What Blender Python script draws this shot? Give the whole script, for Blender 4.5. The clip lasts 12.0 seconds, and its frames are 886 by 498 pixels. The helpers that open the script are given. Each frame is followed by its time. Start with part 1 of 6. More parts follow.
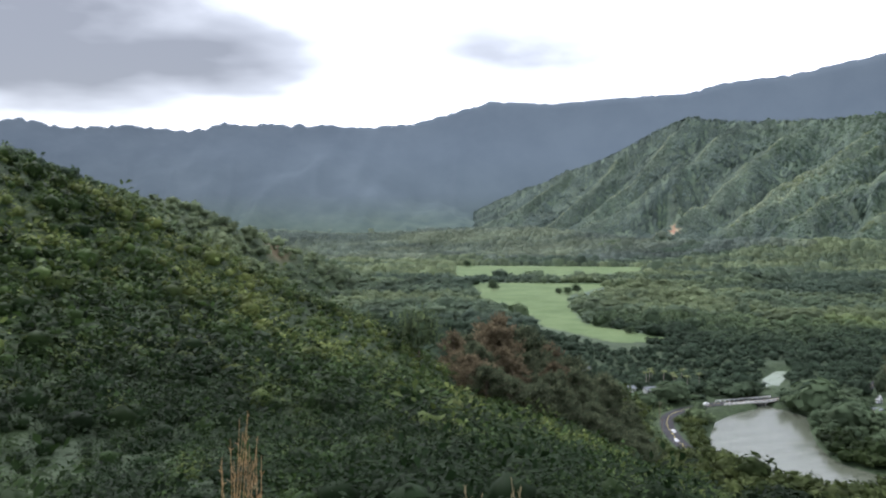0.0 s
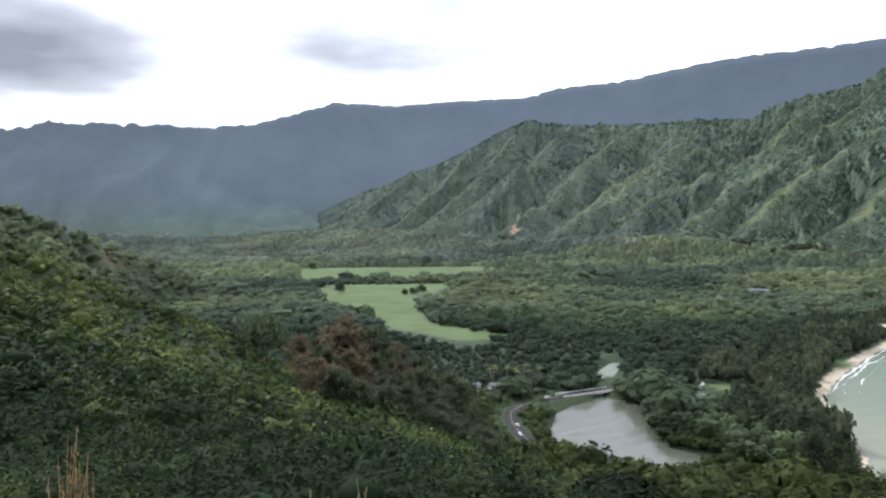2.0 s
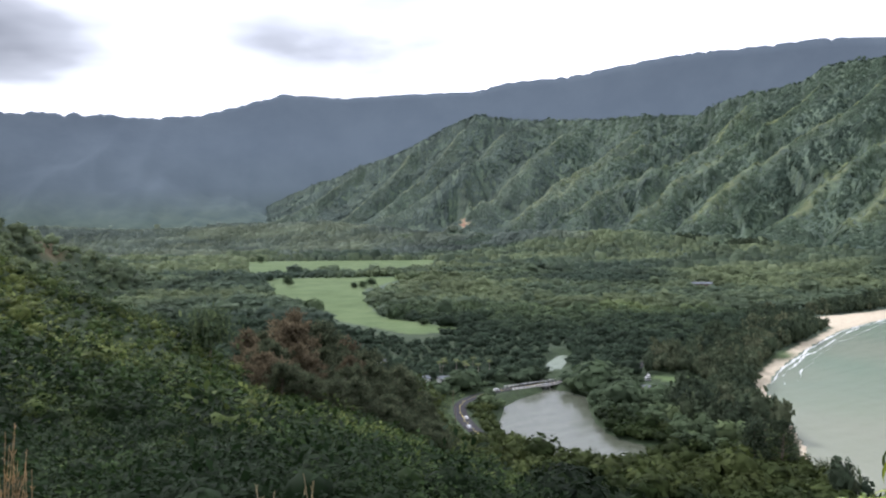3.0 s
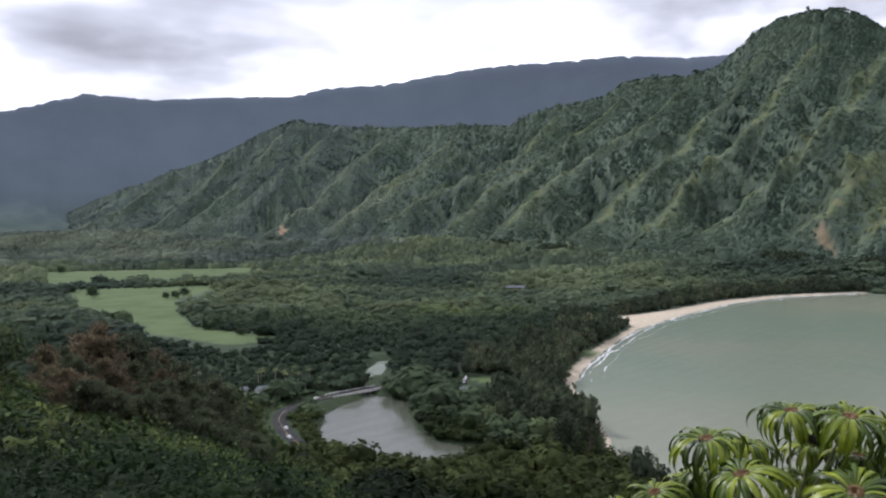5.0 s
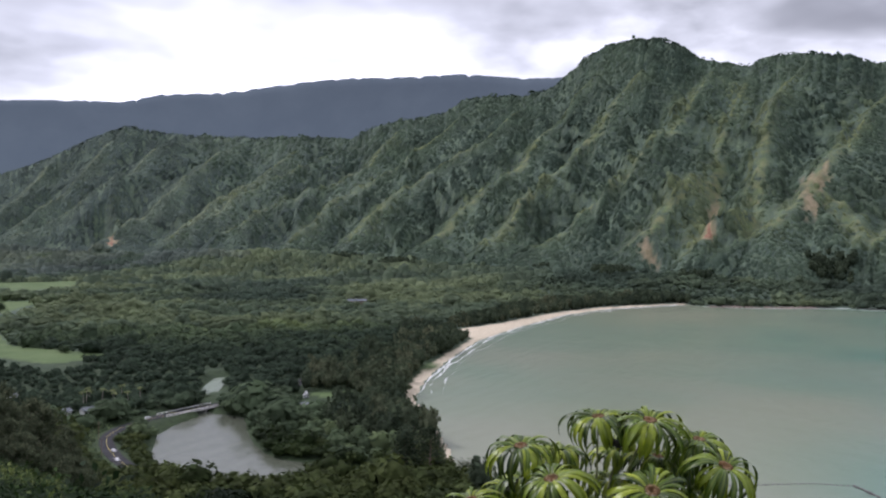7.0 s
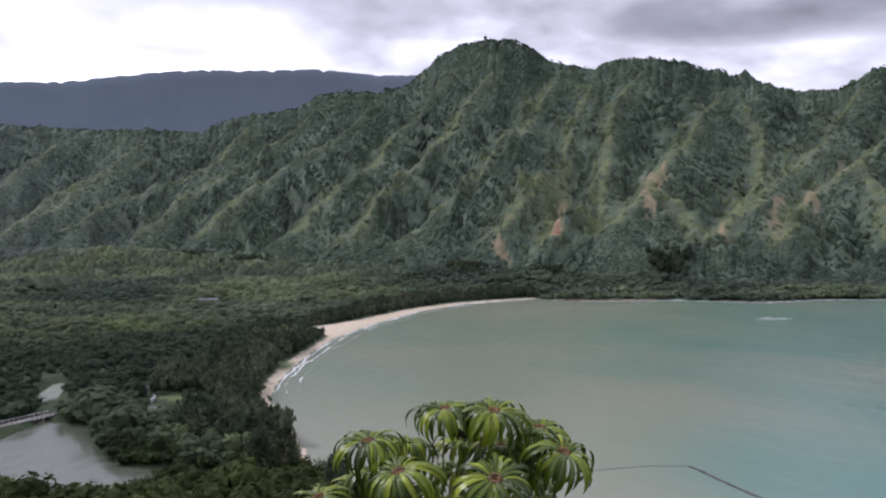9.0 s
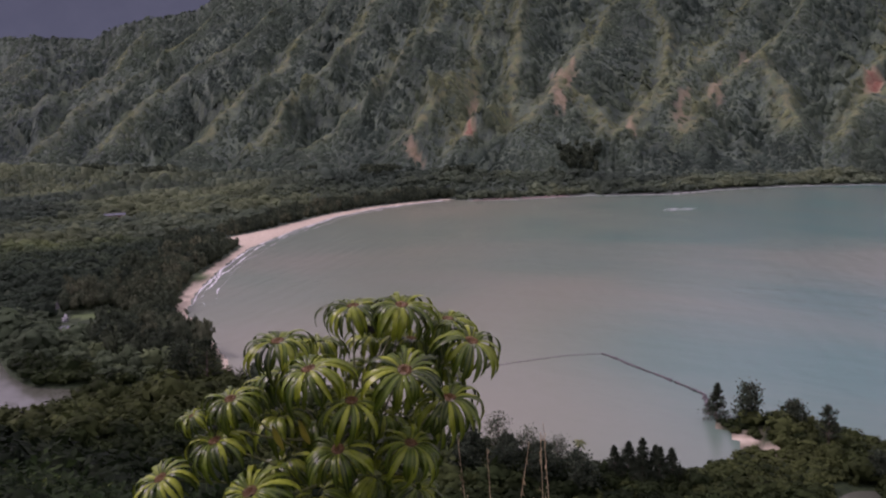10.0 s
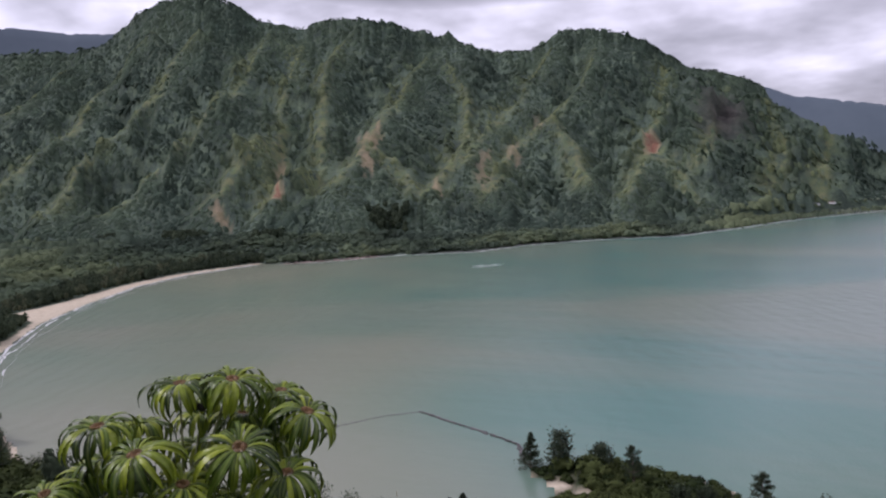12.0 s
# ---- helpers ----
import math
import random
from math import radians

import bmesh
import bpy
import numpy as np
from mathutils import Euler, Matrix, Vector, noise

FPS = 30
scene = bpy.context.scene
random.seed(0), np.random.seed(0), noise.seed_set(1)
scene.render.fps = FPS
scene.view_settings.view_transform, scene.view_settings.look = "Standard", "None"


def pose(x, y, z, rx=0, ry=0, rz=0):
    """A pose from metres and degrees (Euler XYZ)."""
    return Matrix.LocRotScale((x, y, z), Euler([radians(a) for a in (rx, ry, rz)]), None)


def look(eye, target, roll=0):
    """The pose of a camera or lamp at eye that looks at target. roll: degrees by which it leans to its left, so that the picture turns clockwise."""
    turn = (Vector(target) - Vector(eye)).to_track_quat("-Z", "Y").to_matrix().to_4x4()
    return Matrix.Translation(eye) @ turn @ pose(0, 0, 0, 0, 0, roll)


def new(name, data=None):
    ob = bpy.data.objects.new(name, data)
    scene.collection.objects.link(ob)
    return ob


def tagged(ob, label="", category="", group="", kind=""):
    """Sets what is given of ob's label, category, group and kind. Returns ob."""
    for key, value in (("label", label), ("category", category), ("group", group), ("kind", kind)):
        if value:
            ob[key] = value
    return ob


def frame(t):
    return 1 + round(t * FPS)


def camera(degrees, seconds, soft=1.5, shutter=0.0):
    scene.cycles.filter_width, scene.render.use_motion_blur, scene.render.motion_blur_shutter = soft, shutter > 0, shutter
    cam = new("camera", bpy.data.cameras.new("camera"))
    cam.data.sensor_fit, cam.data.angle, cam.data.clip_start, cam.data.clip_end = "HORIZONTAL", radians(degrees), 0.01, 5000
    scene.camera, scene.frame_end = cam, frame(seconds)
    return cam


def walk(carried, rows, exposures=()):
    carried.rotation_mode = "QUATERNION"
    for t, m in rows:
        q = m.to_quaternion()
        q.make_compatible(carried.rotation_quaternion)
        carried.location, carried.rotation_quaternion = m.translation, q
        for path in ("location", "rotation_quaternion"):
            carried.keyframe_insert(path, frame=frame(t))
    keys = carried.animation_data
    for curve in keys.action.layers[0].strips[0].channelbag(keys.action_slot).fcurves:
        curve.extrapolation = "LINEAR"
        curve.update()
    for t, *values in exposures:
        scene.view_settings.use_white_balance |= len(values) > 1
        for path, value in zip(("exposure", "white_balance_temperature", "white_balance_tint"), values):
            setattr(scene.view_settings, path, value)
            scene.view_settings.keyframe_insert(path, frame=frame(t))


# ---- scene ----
# The camera: held by hand on a hillside trail, 120 m above the bay, turning to the right.
cam = camera(54.5, 12.0, soft=2.25)
PATH = [  # seconds, x, y, z, yaw, pitch, lean
    (0, -0.214, 0.247, 120.000, 0.03, -1.92, 0.05),
    (0.5, -0.210, 0.242, 120.000, -1.48, -1.84, 0.20),
    (1, -0.206, 0.237, 120.000, -4.58, -1.85, 0.27),
    (1.5, -0.202, 0.232, 120.000, -8.44, -2.08, 0.54),
    (2, -0.198, 0.228, 120.000, -10.24, -1.87, 0.56),
    (2.5, -0.194, 0.223, 120.000, -11.70, -2.15, 0.52),
    (3, -0.190, 0.218, 120.000, -13.59, -2.33, 0.35),
    (3.2, -0.186, 0.213, 120.000, -14.63, -2.37, 0.24),
    (4.8, -0.154, 0.177, 120.003, -24.29, -2.02, 0.56),
    (5, -0.150, 0.173, 120.003, -25.58, -1.97, 0.41),
    (5.5, -0.119, 0.137, 120.010, -28.42, -1.72, 0.15),
    (6, -0.087, 0.100, 120.014, -30.36, -1.25, 0.17),
    (6.5, -0.063, 0.072, 120.011, -33.02, -1.42, 0.08),
    (7, -0.045, 0.051, 120.013, -36.05, -1.11, -0.14),
    (7.2, -0.040, 0.045, 120.012, -36.83, -0.98, -0.24),
    (8.8, -0.002, 0.001, 120.002, -44.81, -0.99, -0.17),
    (9, 0.003, -0.004, 120.001, -45.65, -1.31, -0.02),
    (9.5, 0.036, -0.042, 119.975, -47.72, -3.36, 0.54),
    (9.8, 0.053, -0.061, 119.958, -49.72, -5.87, 1.50),
    (10, 0.064, -0.074, 119.946, -51.47, -7.86, 1.93),
    (10.2, 0.056, -0.064, 119.946, -53.41, -9.47, 2.56),
    (10.5, 0.044, -0.050, 119.947, -57.22, -10.52, 3.15),
    (10.8, 0.013, -0.015, 119.944, -59.21, -11.16, 3.79),
    (11, -0.007, 0.008, 119.942, -59.99, -10.42, 3.59),
    (11.3, -0.026, 0.030, 119.957, -60.97, -8.79, 3.66),
    (11.5, -0.039, 0.045, 119.967, -62.37, -7.40, 3.29),
    (11.7, -0.038, 0.044, 119.976, -62.97, -5.79, 2.90),
    (12, -0.036, 0.042, 119.989, -64.09, -4.29, 2.81),]
EXPOSURES = [(0, 1.46, 5830, 17), (1, 1.36, 5830, 17), (2, 1.33, 5830, 18), (3.2, 1.27, 5820, 19.5), (5, 0.75, 5820, 22.5), (7, 0.76, 5820, 24.5), (9.3, 0.61, 5780, 30),
             (9.9, 0.34, 6090, 54), (10.5, 0.46, 6220, 59), (11.1, 0.60, 6240, 57), (11.6, 0.50, 6100, 46), (12, 0.42, 5840, 33)]
walk(cam, [(t, pose(x, y, z, 90 + p, r, w)) for t, x, y, z, w, p, r in PATH], EXPOSURES)

# ---- light: a bright overcast sky with grey cloud banks, and a weak veiled sun over the valley ----
SUN_AZ, SUN_EL = -24.0, 46.0
world = bpy.data.worlds.new("world")
scene.world = world
world.use_nodes = True
wt = world.node_tree
wn, wl = wt.nodes, wt.links
wn.clear()


def wnode(kind, **kw):
    n = wn.new(kind)
    for k, v in kw.items():
        if k == "operation":
            n.operation = v
        elif k == "blend":
            n.data_type, n.blend_type = "RGBA", v
    return n


def wmath(op, a, b=None, clamp=False):
    n = wnode("ShaderNodeMath", operation=op)
    n.use_clamp = clamp
    for i, v in enumerate((a, b)):
        if v is None:
            continue
        if isinstance(v, (int, float)):
            n.inputs[i].default_value = v
        else:
            wl.new(v, n.inputs[i])
    return n.outputs[0]


sky = wn.new("ShaderNodeTexSky")
sky.sky_type, sky.sun_disc = "NISHITA", False
sky.sun_elevation, sky.sun_rotation = radians(SUN_EL), radians(SUN_AZ)
coord = wn.new("ShaderNodeTexCoord")
split = wn.new("ShaderNodeSeparateXYZ")
wl.new(coord.outputs["Generated"], split.inputs[0])
depth = wmath("ADD", wmath("MAXIMUM", split.outputs[2], 0.0), 0.16)
flat = wn.new("ShaderNodeCombineXYZ")
wl.new(wmath("DIVIDE", split.outputs[0], depth), flat.inputs[0])
wl.new(wmath("DIVIDE", split.outputs[1], depth), flat.inputs[1])


def cloud_noise(source, scale, detail, offset, rough=0.55):
    move = wn.new("ShaderNodeVectorMath")
    move.operation = "ADD"
    move.inputs[1].default_value = offset
    wl.new(source, move.inputs[0])
    n = wn.new("ShaderNodeTexNoise")
    n.inputs["Scale"].default_value, n.inputs["Detail"].default_value = scale, detail
    n.inputs["Roughness"].default_value = rough
    wl.new(move.outputs[0], n.inputs["Vector"])
    return n.outputs["Fac"]


# broad banks lie on a flat layer; the billows on them are as tall as half their width
puffy = wn.new("ShaderNodeVectorMath")
puffy.operation = "MULTIPLY"
puffy.inputs[1].default_value = (1.0, 1.0, 2.1)
wl.new(coord.outputs["Generated"], puffy.inputs[0])
big = cloud_noise(flat.outputs[0], 0.95, 4.0, (1.3, 4.1, 0.0))
small = cloud_noise(puffy.outputs[0], 7.5, 6.0, (7.7, 2.2, 3.0), 0.5)
mixed = wmath("ADD", wmath("MULTIPLY", big, 0.66), wmath("MULTIPLY", small, 0.34))
# the veil is thinnest and brightest towards the hidden sun
toward = wn.new("ShaderNodeVectorMath")
toward.operation = "DOT_PRODUCT"
toward.inputs[1].default_value = (math.sin(radians(8)), math.cos(radians(8)), 0.0)
wl.new(coord.outputs["Generated"], toward.inputs[0])
veil = wmath("MINIMUM", wmath("MAXIMUM", wmath("MULTIPLY", wmath("SUBTRACT", toward.outputs["Value"], 0.90), 0.9), -0.08), 0.09)
mixed = wmath("ADD", mixed, veil)
# a dark cloud bank over the head of the valley
bank = wn.new("ShaderNodeVectorMath")
bank.operation = "DOT_PRODUCT"
bank.inputs[1].default_value = (math.sin(radians(-36)), math.cos(radians(-36)), 0.0)
wl.new(coord.outputs["Generated"], bank.inputs[0])
heavy = wmath("MULTIPLY", wmath("MAXIMUM", wmath("SUBTRACT", bank.outputs["Value"], 0.83), 0.0), 2.5)
heavy = wmath("MULTIPLY", heavy, wmath("MULTIPLY", wmath("SUBTRACT", split.outputs[2], 0.10), 14.0, True))
mixed = wmath("SUBTRACT", mixed, heavy)
# lone flat grey clouds that hang before the bright veil: azimuth, elevation, half width, half height, depth
def wdot(way):
    n = wn.new("ShaderNodeVectorMath")
    n.operation = "DOT_PRODUCT"
    n.inputs[1].default_value = way
    wl.new(coord.outputs["Generated"], n.inputs[0])
    return n.outputs["Value"]


ragged = wmath("MULTIPLY", wmath("SUBTRACT", small, 0.36), 3.2)
for cloud_az, cloud_el, wide, high, amount in ((9.0, 10.7, 12.0, 3.5, 0.22), (49, 13.0, 9.0, 3.6, -0.09), (22, 16.0, 20.0, 4.2, 0.13), (-11.5, 10.4, 8.5, 2.9, 0.13), (-22, 9.2, 13.0, 3.3, 0.12), (28, 10.9, 6.5, 1.1, 0.14), (45, 14.4, 5.5, 2.6, 0.07), (68, 13.4, 14.0, 2.2, 0.24)):
    ca, sa = math.cos(radians(cloud_az)), math.sin(radians(cloud_az))
    aside = wmath("MULTIPLY", wdot((ca, -sa, 0.0)), 1 / math.sin(radians(wide)))
    above = wmath("MULTIPLY", wmath("SUBTRACT", split.outputs[2], math.sin(radians(cloud_el))), 1 / math.sin(radians(high)))
    body = wmath("SUBTRACT", 1.0, wmath("ADD", wmath("MULTIPLY", aside, aside), wmath("MULTIPLY", above, above)), True)
    body = wmath("MULTIPLY", body, wmath("MULTIPLY", wdot((sa, ca, 0.0)), 3.0, True))
    mixed = wmath("SUBTRACT", mixed, wmath("MULTIPLY", body, wmath("MULTIPLY", wmath("ADD", ragged, 0.45), amount)))
ramp = wn.new("ShaderNodeValToRGB")
wl.new(mixed, ramp.inputs[0])
for el, (spot_at, tone) in zip([ramp.color_ramp.elements[0], ramp.color_ramp.elements.new(0.3), ramp.color_ramp.elements.new(0.4), ramp.color_ramp.elements.new(0.49), ramp.color_ramp.elements[-1]],
                               [(0.14, (1.3, 1.32, 1.28)), (0.30, (2.9, 2.95, 2.86)), (0.40, (5.0, 5.08, 4.94)), (0.495, (8.2, 8.3, 8.15)), (0.585, (14.0, 14.1, 14.0))]):
    el.position, el.color = spot_at, (*tone, 1)
cover = wnode("ShaderNodeMix", blend="MIX")
cover.inputs[0].default_value = 0.93
wl.new(sky.outputs[0], cover.inputs[6])
wl.new(ramp.outputs[0], cover.inputs[7])
back = wn.new("ShaderNodeBackground")
back.inputs[1].default_value = 0.09
wl.new(cover.outputs[2], back.inputs[0])
wout = wn.new("ShaderNodeOutputWorld")
wl.new(back.outputs[0], wout.inputs[0])

sun_data = bpy.data.lights.new("sun", "SUN")
sun_data.energy, sun_data.angle, sun_data.color = 1.5, radians(12), (1.0, 0.96, 0.9)
sun = new("sun", sun_data)
sun.matrix_world = look((0, 0, 0), (-math.sin(radians(SUN_AZ)) * math.cos(radians(SUN_EL)),
                                    -math.cos(radians(SUN_AZ)) * math.cos(radians(SUN_EL)), -math.sin(radians(SUN_EL))))


# ---- numpy tools ----
RNG = np.random.default_rng(7)


def hashed(ix, iy, seed):
    v = np.sin(ix * 127.1 + iy * 311.7 + seed * 74.7) * 43758.5453
    return v - np.floor(v)


def value_noise(x, y, seed=0):
    ix, iy = np.floor(x), np.floor(y)
    fx, fy = x - ix, y - iy
    fx, fy = fx * fx * (3 - 2 * fx), fy * fy * (3 - 2 * fy)
    a = hashed(ix, iy, seed) * (1 - fx) + hashed(ix + 1, iy, seed) * fx
    b = hashed(ix, iy + 1, seed) * (1 - fx) + hashed(ix + 1, iy + 1, seed) * fx
    return (a * (1 - fy) + b * fy) * 2 - 1


def fbm(x, y, octaves=4, seed=0):
    total, gain = 0.0, 1.0
    for o in range(octaves):
        total = total + gain * value_noise(x * 2 ** o, y * 2 ** o, seed + o)
        gain *= 0.5
    return total


def step(a, b, x):
    t = np.clip((x - a) / (b - a), 0, 1)
    return t * t * (3 - 2 * t)


def inside(x, y, poly):
    res = np.zeros(np.shape(x), bool)
    n = len(poly)
    for i in range(n):
        (x1, y1), (x2, y2) = poly[i], poly[(i + 1) % n]
        if y1 == y2:
            continue
        cross = ((y1 > y) != (y2 > y)) & (x < (x2 - x1) * (y - y1) / (y2 - y1) + x1)
        res ^= cross
    return res


def line_distance(x, y, pts, closed=False):
    best = np.full(np.shape(x), 1e9)
    n = len(pts)
    for i in range(n if closed else n - 1):
        (x1, y1), (x2, y2) = pts[i], pts[(i + 1) % n]
        dx, dy = x2 - x1, y2 - y1
        t = np.clip(((x - x1) * dx + (y - y1) * dy) / (dx * dx + dy * dy), 0, 1)
        best = np.minimum(best, np.hypot(x - x1 - t * dx, y - y1 - t * dy))
    return best


def signed(x, y, poly):
    """Distance to the outline, negative inside."""
    d = line_distance(x, y, poly, True)
    return np.where(inside(x, y, poly), -d, d)


def curve(az, pairs):
    a = np.array(pairs, float)
    return np.interp(az, a[:, 0], a[:, 1])


def mesh_of(name, verts, tris, quads=None, smooth=False, attrs=None):
    """A mesh from arrays of corners, triangles and quads, with float attributes on its corners."""
    me = bpy.data.meshes.new(name)
    tris = np.zeros((0, 3), int) if tris is None else np.asarray(tris)
    quads = np.zeros((0, 4), int) if quads is None else np.asarray(quads)
    me.vertices.add(len(verts))
    me.vertices.foreach_set("co", np.asarray(verts, np.float32).ravel())
    loops = np.concatenate([tris.ravel(), quads.ravel()]).astype(np.int32)
    starts = np.concatenate([np.arange(len(tris)) * 3, len(tris) * 3 + np.arange(len(quads)) * 4]).astype(np.int32)
    me.loops.add(len(loops))
    me.loops.foreach_set("vertex_index", loops)
    me.polygons.add(len(starts))
    me.polygons.foreach_set("loop_start", starts)
    me.polygons.foreach_set("use_smooth", np.full(len(starts), smooth))
    for key, values in (attrs or {}).items():
        at = me.attributes.new(key, "FLOAT", "POINT")
        at.data.foreach_set("value", np.asarray(values, np.float32).ravel())
    me.update(calc_edges=True)
    return me


# ---- the lie of the land ----
EYE = 120.0
SEA = [(362, 527), (394, 565), (444, 614), (507, 672), (590, 742), (658, 785), (736, 831), (884, 907), (1015, 938), (1159, 930), (1180, 868),
       (1214, 812), (1317, 739), (1375, 608), (1496, 570), (1603, 464), (1672, 316), (1858, 238), (2112, 147), (2315, 33),
       (2454, -53), (3300, -500), (4900, -1600), (4900, -4900), (1500, -4900), (500, -1500), (310, -300), (296, -60), (310, 22),
       (318, 36), (336, 50), (343, 72), (350, 92), (344, 114), (326, 130), (313, 116), (307, 106), (296, 107), (283, 113), (268, 119), (262, 150), (256, 220),
       (256, 300), (262, 349), (282, 377), (322, 458), (343, 500)]
BEACH_WIDTH = [(420, 4), (540, 7), (640, 9), (758, 12), (900, 10), (955, 11), (985, 24), (1023, 56), (1060, 56), (1108, 38), (1266, 22), (1382, 20), (1487, 10)]
LAGOON = [(145, 467), (161, 507), (179, 528), (199, 545), (203, 562), (211, 564), (212, 546), (223, 524), (209, 488), (199, 456), (194, 424), (206, 396), (232, 366), (258, 352),
          (256, 346), (228, 358), (196, 376), (168, 366), (142, 388), (134, 432)]
STREAM = [(226, 610), (235, 610), (254, 644), (272, 676), (266, 679), (243, 646)]
POND = [(287, 70), (293, 59), (278, 51), (254, 46), (246, 55), (268, 65)]
FIELD_FAR = [(20, 2150), (250, 2120), (489, 2070), (436, 1880), (244, 1735), (120, 1750), (18, 1725)]
FIELD_NEAR = [(54, 1560), (200, 1545), (343, 1540), (255, 1420), (188, 1293), (165, 1100), (157, 955), (223, 830), (190, 808), (159, 808),
              (107, 922), (90, 1128), (45, 1256)]
LAWN = [(290, 563), (318, 553), (309, 534), (288, 541)]
ROADSIDE = [(112, 424), (127, 428), (129, 462), (133, 496), (147, 526), (140, 534), (118, 525), (110, 480)]
LAWN_SIGHT_GAP = [(262, 494), (294, 484), (326, 562), (290, 574), (264, 546)]
CLEARINGS = [(-229, 1188, 9), (705, 1204, 21), (124, 574, 5), (137, 572, 5), (105, 647, 5), (152, 267, 8.5), (266, 525, 8)]
ROAD = [(131, 330), (127, 390), (124, 436), (124, 460), (127, 488), (133, 510), (146, 527), (162, 538), (184, 549), (214, 559), (240, 567),
        (290, 590), (350, 660)]

HILL_EL = [(-180, 10), (-150, 15), (-90, 15), (-60, 12), (-40, 7.8), (-27.2, 3.7), (-25.4, 2.8), (-23.5, 1.9), (-21.6, 1.0), (-19.6, 0.1), (-17.1, -1.2), (-13.3, -3.0), (-10.1, -4.6), (-6.7, -6.2), (-3.3, -7.9),
           (0, -10.2), (5, -12.3), (10, -14), (14, -16), (20, -18), (25, -19.5), (40, -24),
           (60, -30), (92, -33), (120, -25), (150, 0), (180, 10)]
HILL_R = [(-180, 60), (-60, 80), (-27, 90), (-14, 95), (-7, 100), (0, 110), (5, 118), (10, 126), (14, 140), (25, 165), (40, 150), (60, 120),
          (92, 110), (150, 60), (180, 60)]
SPUR_EL = [(-180, 9), (-45, 7.5), (-27.2, 4.5), (-25.4, 4.0), (-22.5, 2.8), (-19.6, 1.9), (-17.1, 1.6), (-15.0, 0.6), (-13.3, -0.2), (-11.6, -1.0), (-10.0, -1.6), (-7.8, -2.5), (-5.6, -3.3), (-2, -5.2), (3, -8)]
SPUR_R = [(-180, 700), (-27, 900), (-14, 1150), (-5, 1500), (3, 1500)]
CREST_EL = [(2, 0.6), (5, 1.9), (6.8, 2.6), (8.5, 3.3), (10.3, 3.9), (11.7, 4.6), (13.9, 5.8), (15.7, 6.5), (18.9, 6.2), (22.5, 6.1), (26.2, 6.2), (29.9, 6.2), (32.2, 7.2),
            (35.9, 7.8), (37.4, 8.7), (39.3, 9.1), (41.1, 8.9), (43.3, 9.5), (45.1, 11.1), (46.9, 12.1), (50.2, 12.4), (51.4, 11.8),
            (52.7, 10.9), (55.2, 10.4), (56.8, 10.95), (58.1, 11.0), (61.3, 10.6), (61.9, 10.35), (62.8, 10.0), (63.4, 10.1), (63.7, 9.75), (64.3, 9.6), (65.0, 9.8), (65.7, 9.2), (66.7, 8.75), (68.0, 8.45), (69.9, 8.4), (71.3, 8.9),
            (72.6, 9.5), (75.4, 9.3), (77.9, 8.2), (79.2, 7.3), (80.2, 6.5), (81.8, 6.3), (83.3, 5.7), (84.6, 5.1), (85.0, 3.7), (86.1, 2.2),
            (88.6, 1.2), (91.3, 0.3), (98, -1.4)]
CREST_R = [(2, 4050), (5, 3950), (16, 3500), (30, 3100), (45, 2750), (50, 2650), (60, 2600), (75, 2700), (85, 2850), (92, 3000), (98, 3300)]
TOE_R = [(2, 3350), (5, 3300), (15, 2700), (26, 2350), (37, 1980), (45, 1830), (52, 1760), (58, 1720), (65, 1720), (72, 1800), (79, 1900), (86, 2230),
         (92, 2620), (98, 3100)]
TOE_EL = [(2, -0.6), (5.8, -0.6), (15, -1.4), (26, -1.2), (37, -2.3), (45, -2.4), (52, -2.7), (58, -3.0), (65, -3.4), (72, -3.4), (79, -3.1), (86, -2.4),
          (92, -1.9), (98, -2.0)]
# the spurs that run down the mountain: azimuth and share of the way from crest to foot, from point to point
WEST_SPURS = [[(8.5, 0.05), (5.0, 0.5), (2.5, 0.85)], [(12.0, 0.05), (9.5, 0.4), (7.0, 0.85)], [(15.7, 0.02), (13.0, 0.35), (10.0, 0.7)],
              [(19.1, 0.01), (16.1, 0.35), (13.1, 0.54), (10.2, 0.81)], [(22.8, 0.05), (19.4, 0.39), (17.5, 0.6), (15.3, 0.82)],
              [(27.3, 0.05), (24.6, 0.35), (21.2, 0.61), (19.0, 0.85)], [(30.9, 0.01), (28.1, 0.19), (25.4, 0.39), (22.5, 0.57), (20.3, 0.76)],
              [(33.7, 0.06), (31.2, 0.28), (28.1, 0.45), (24.7, 0.6), (22.8, 0.76)], [(37.3, 0.1), (33.7, 0.29), (31.2, 0.41), (28.4, 0.6), (26.9, 0.81)]]
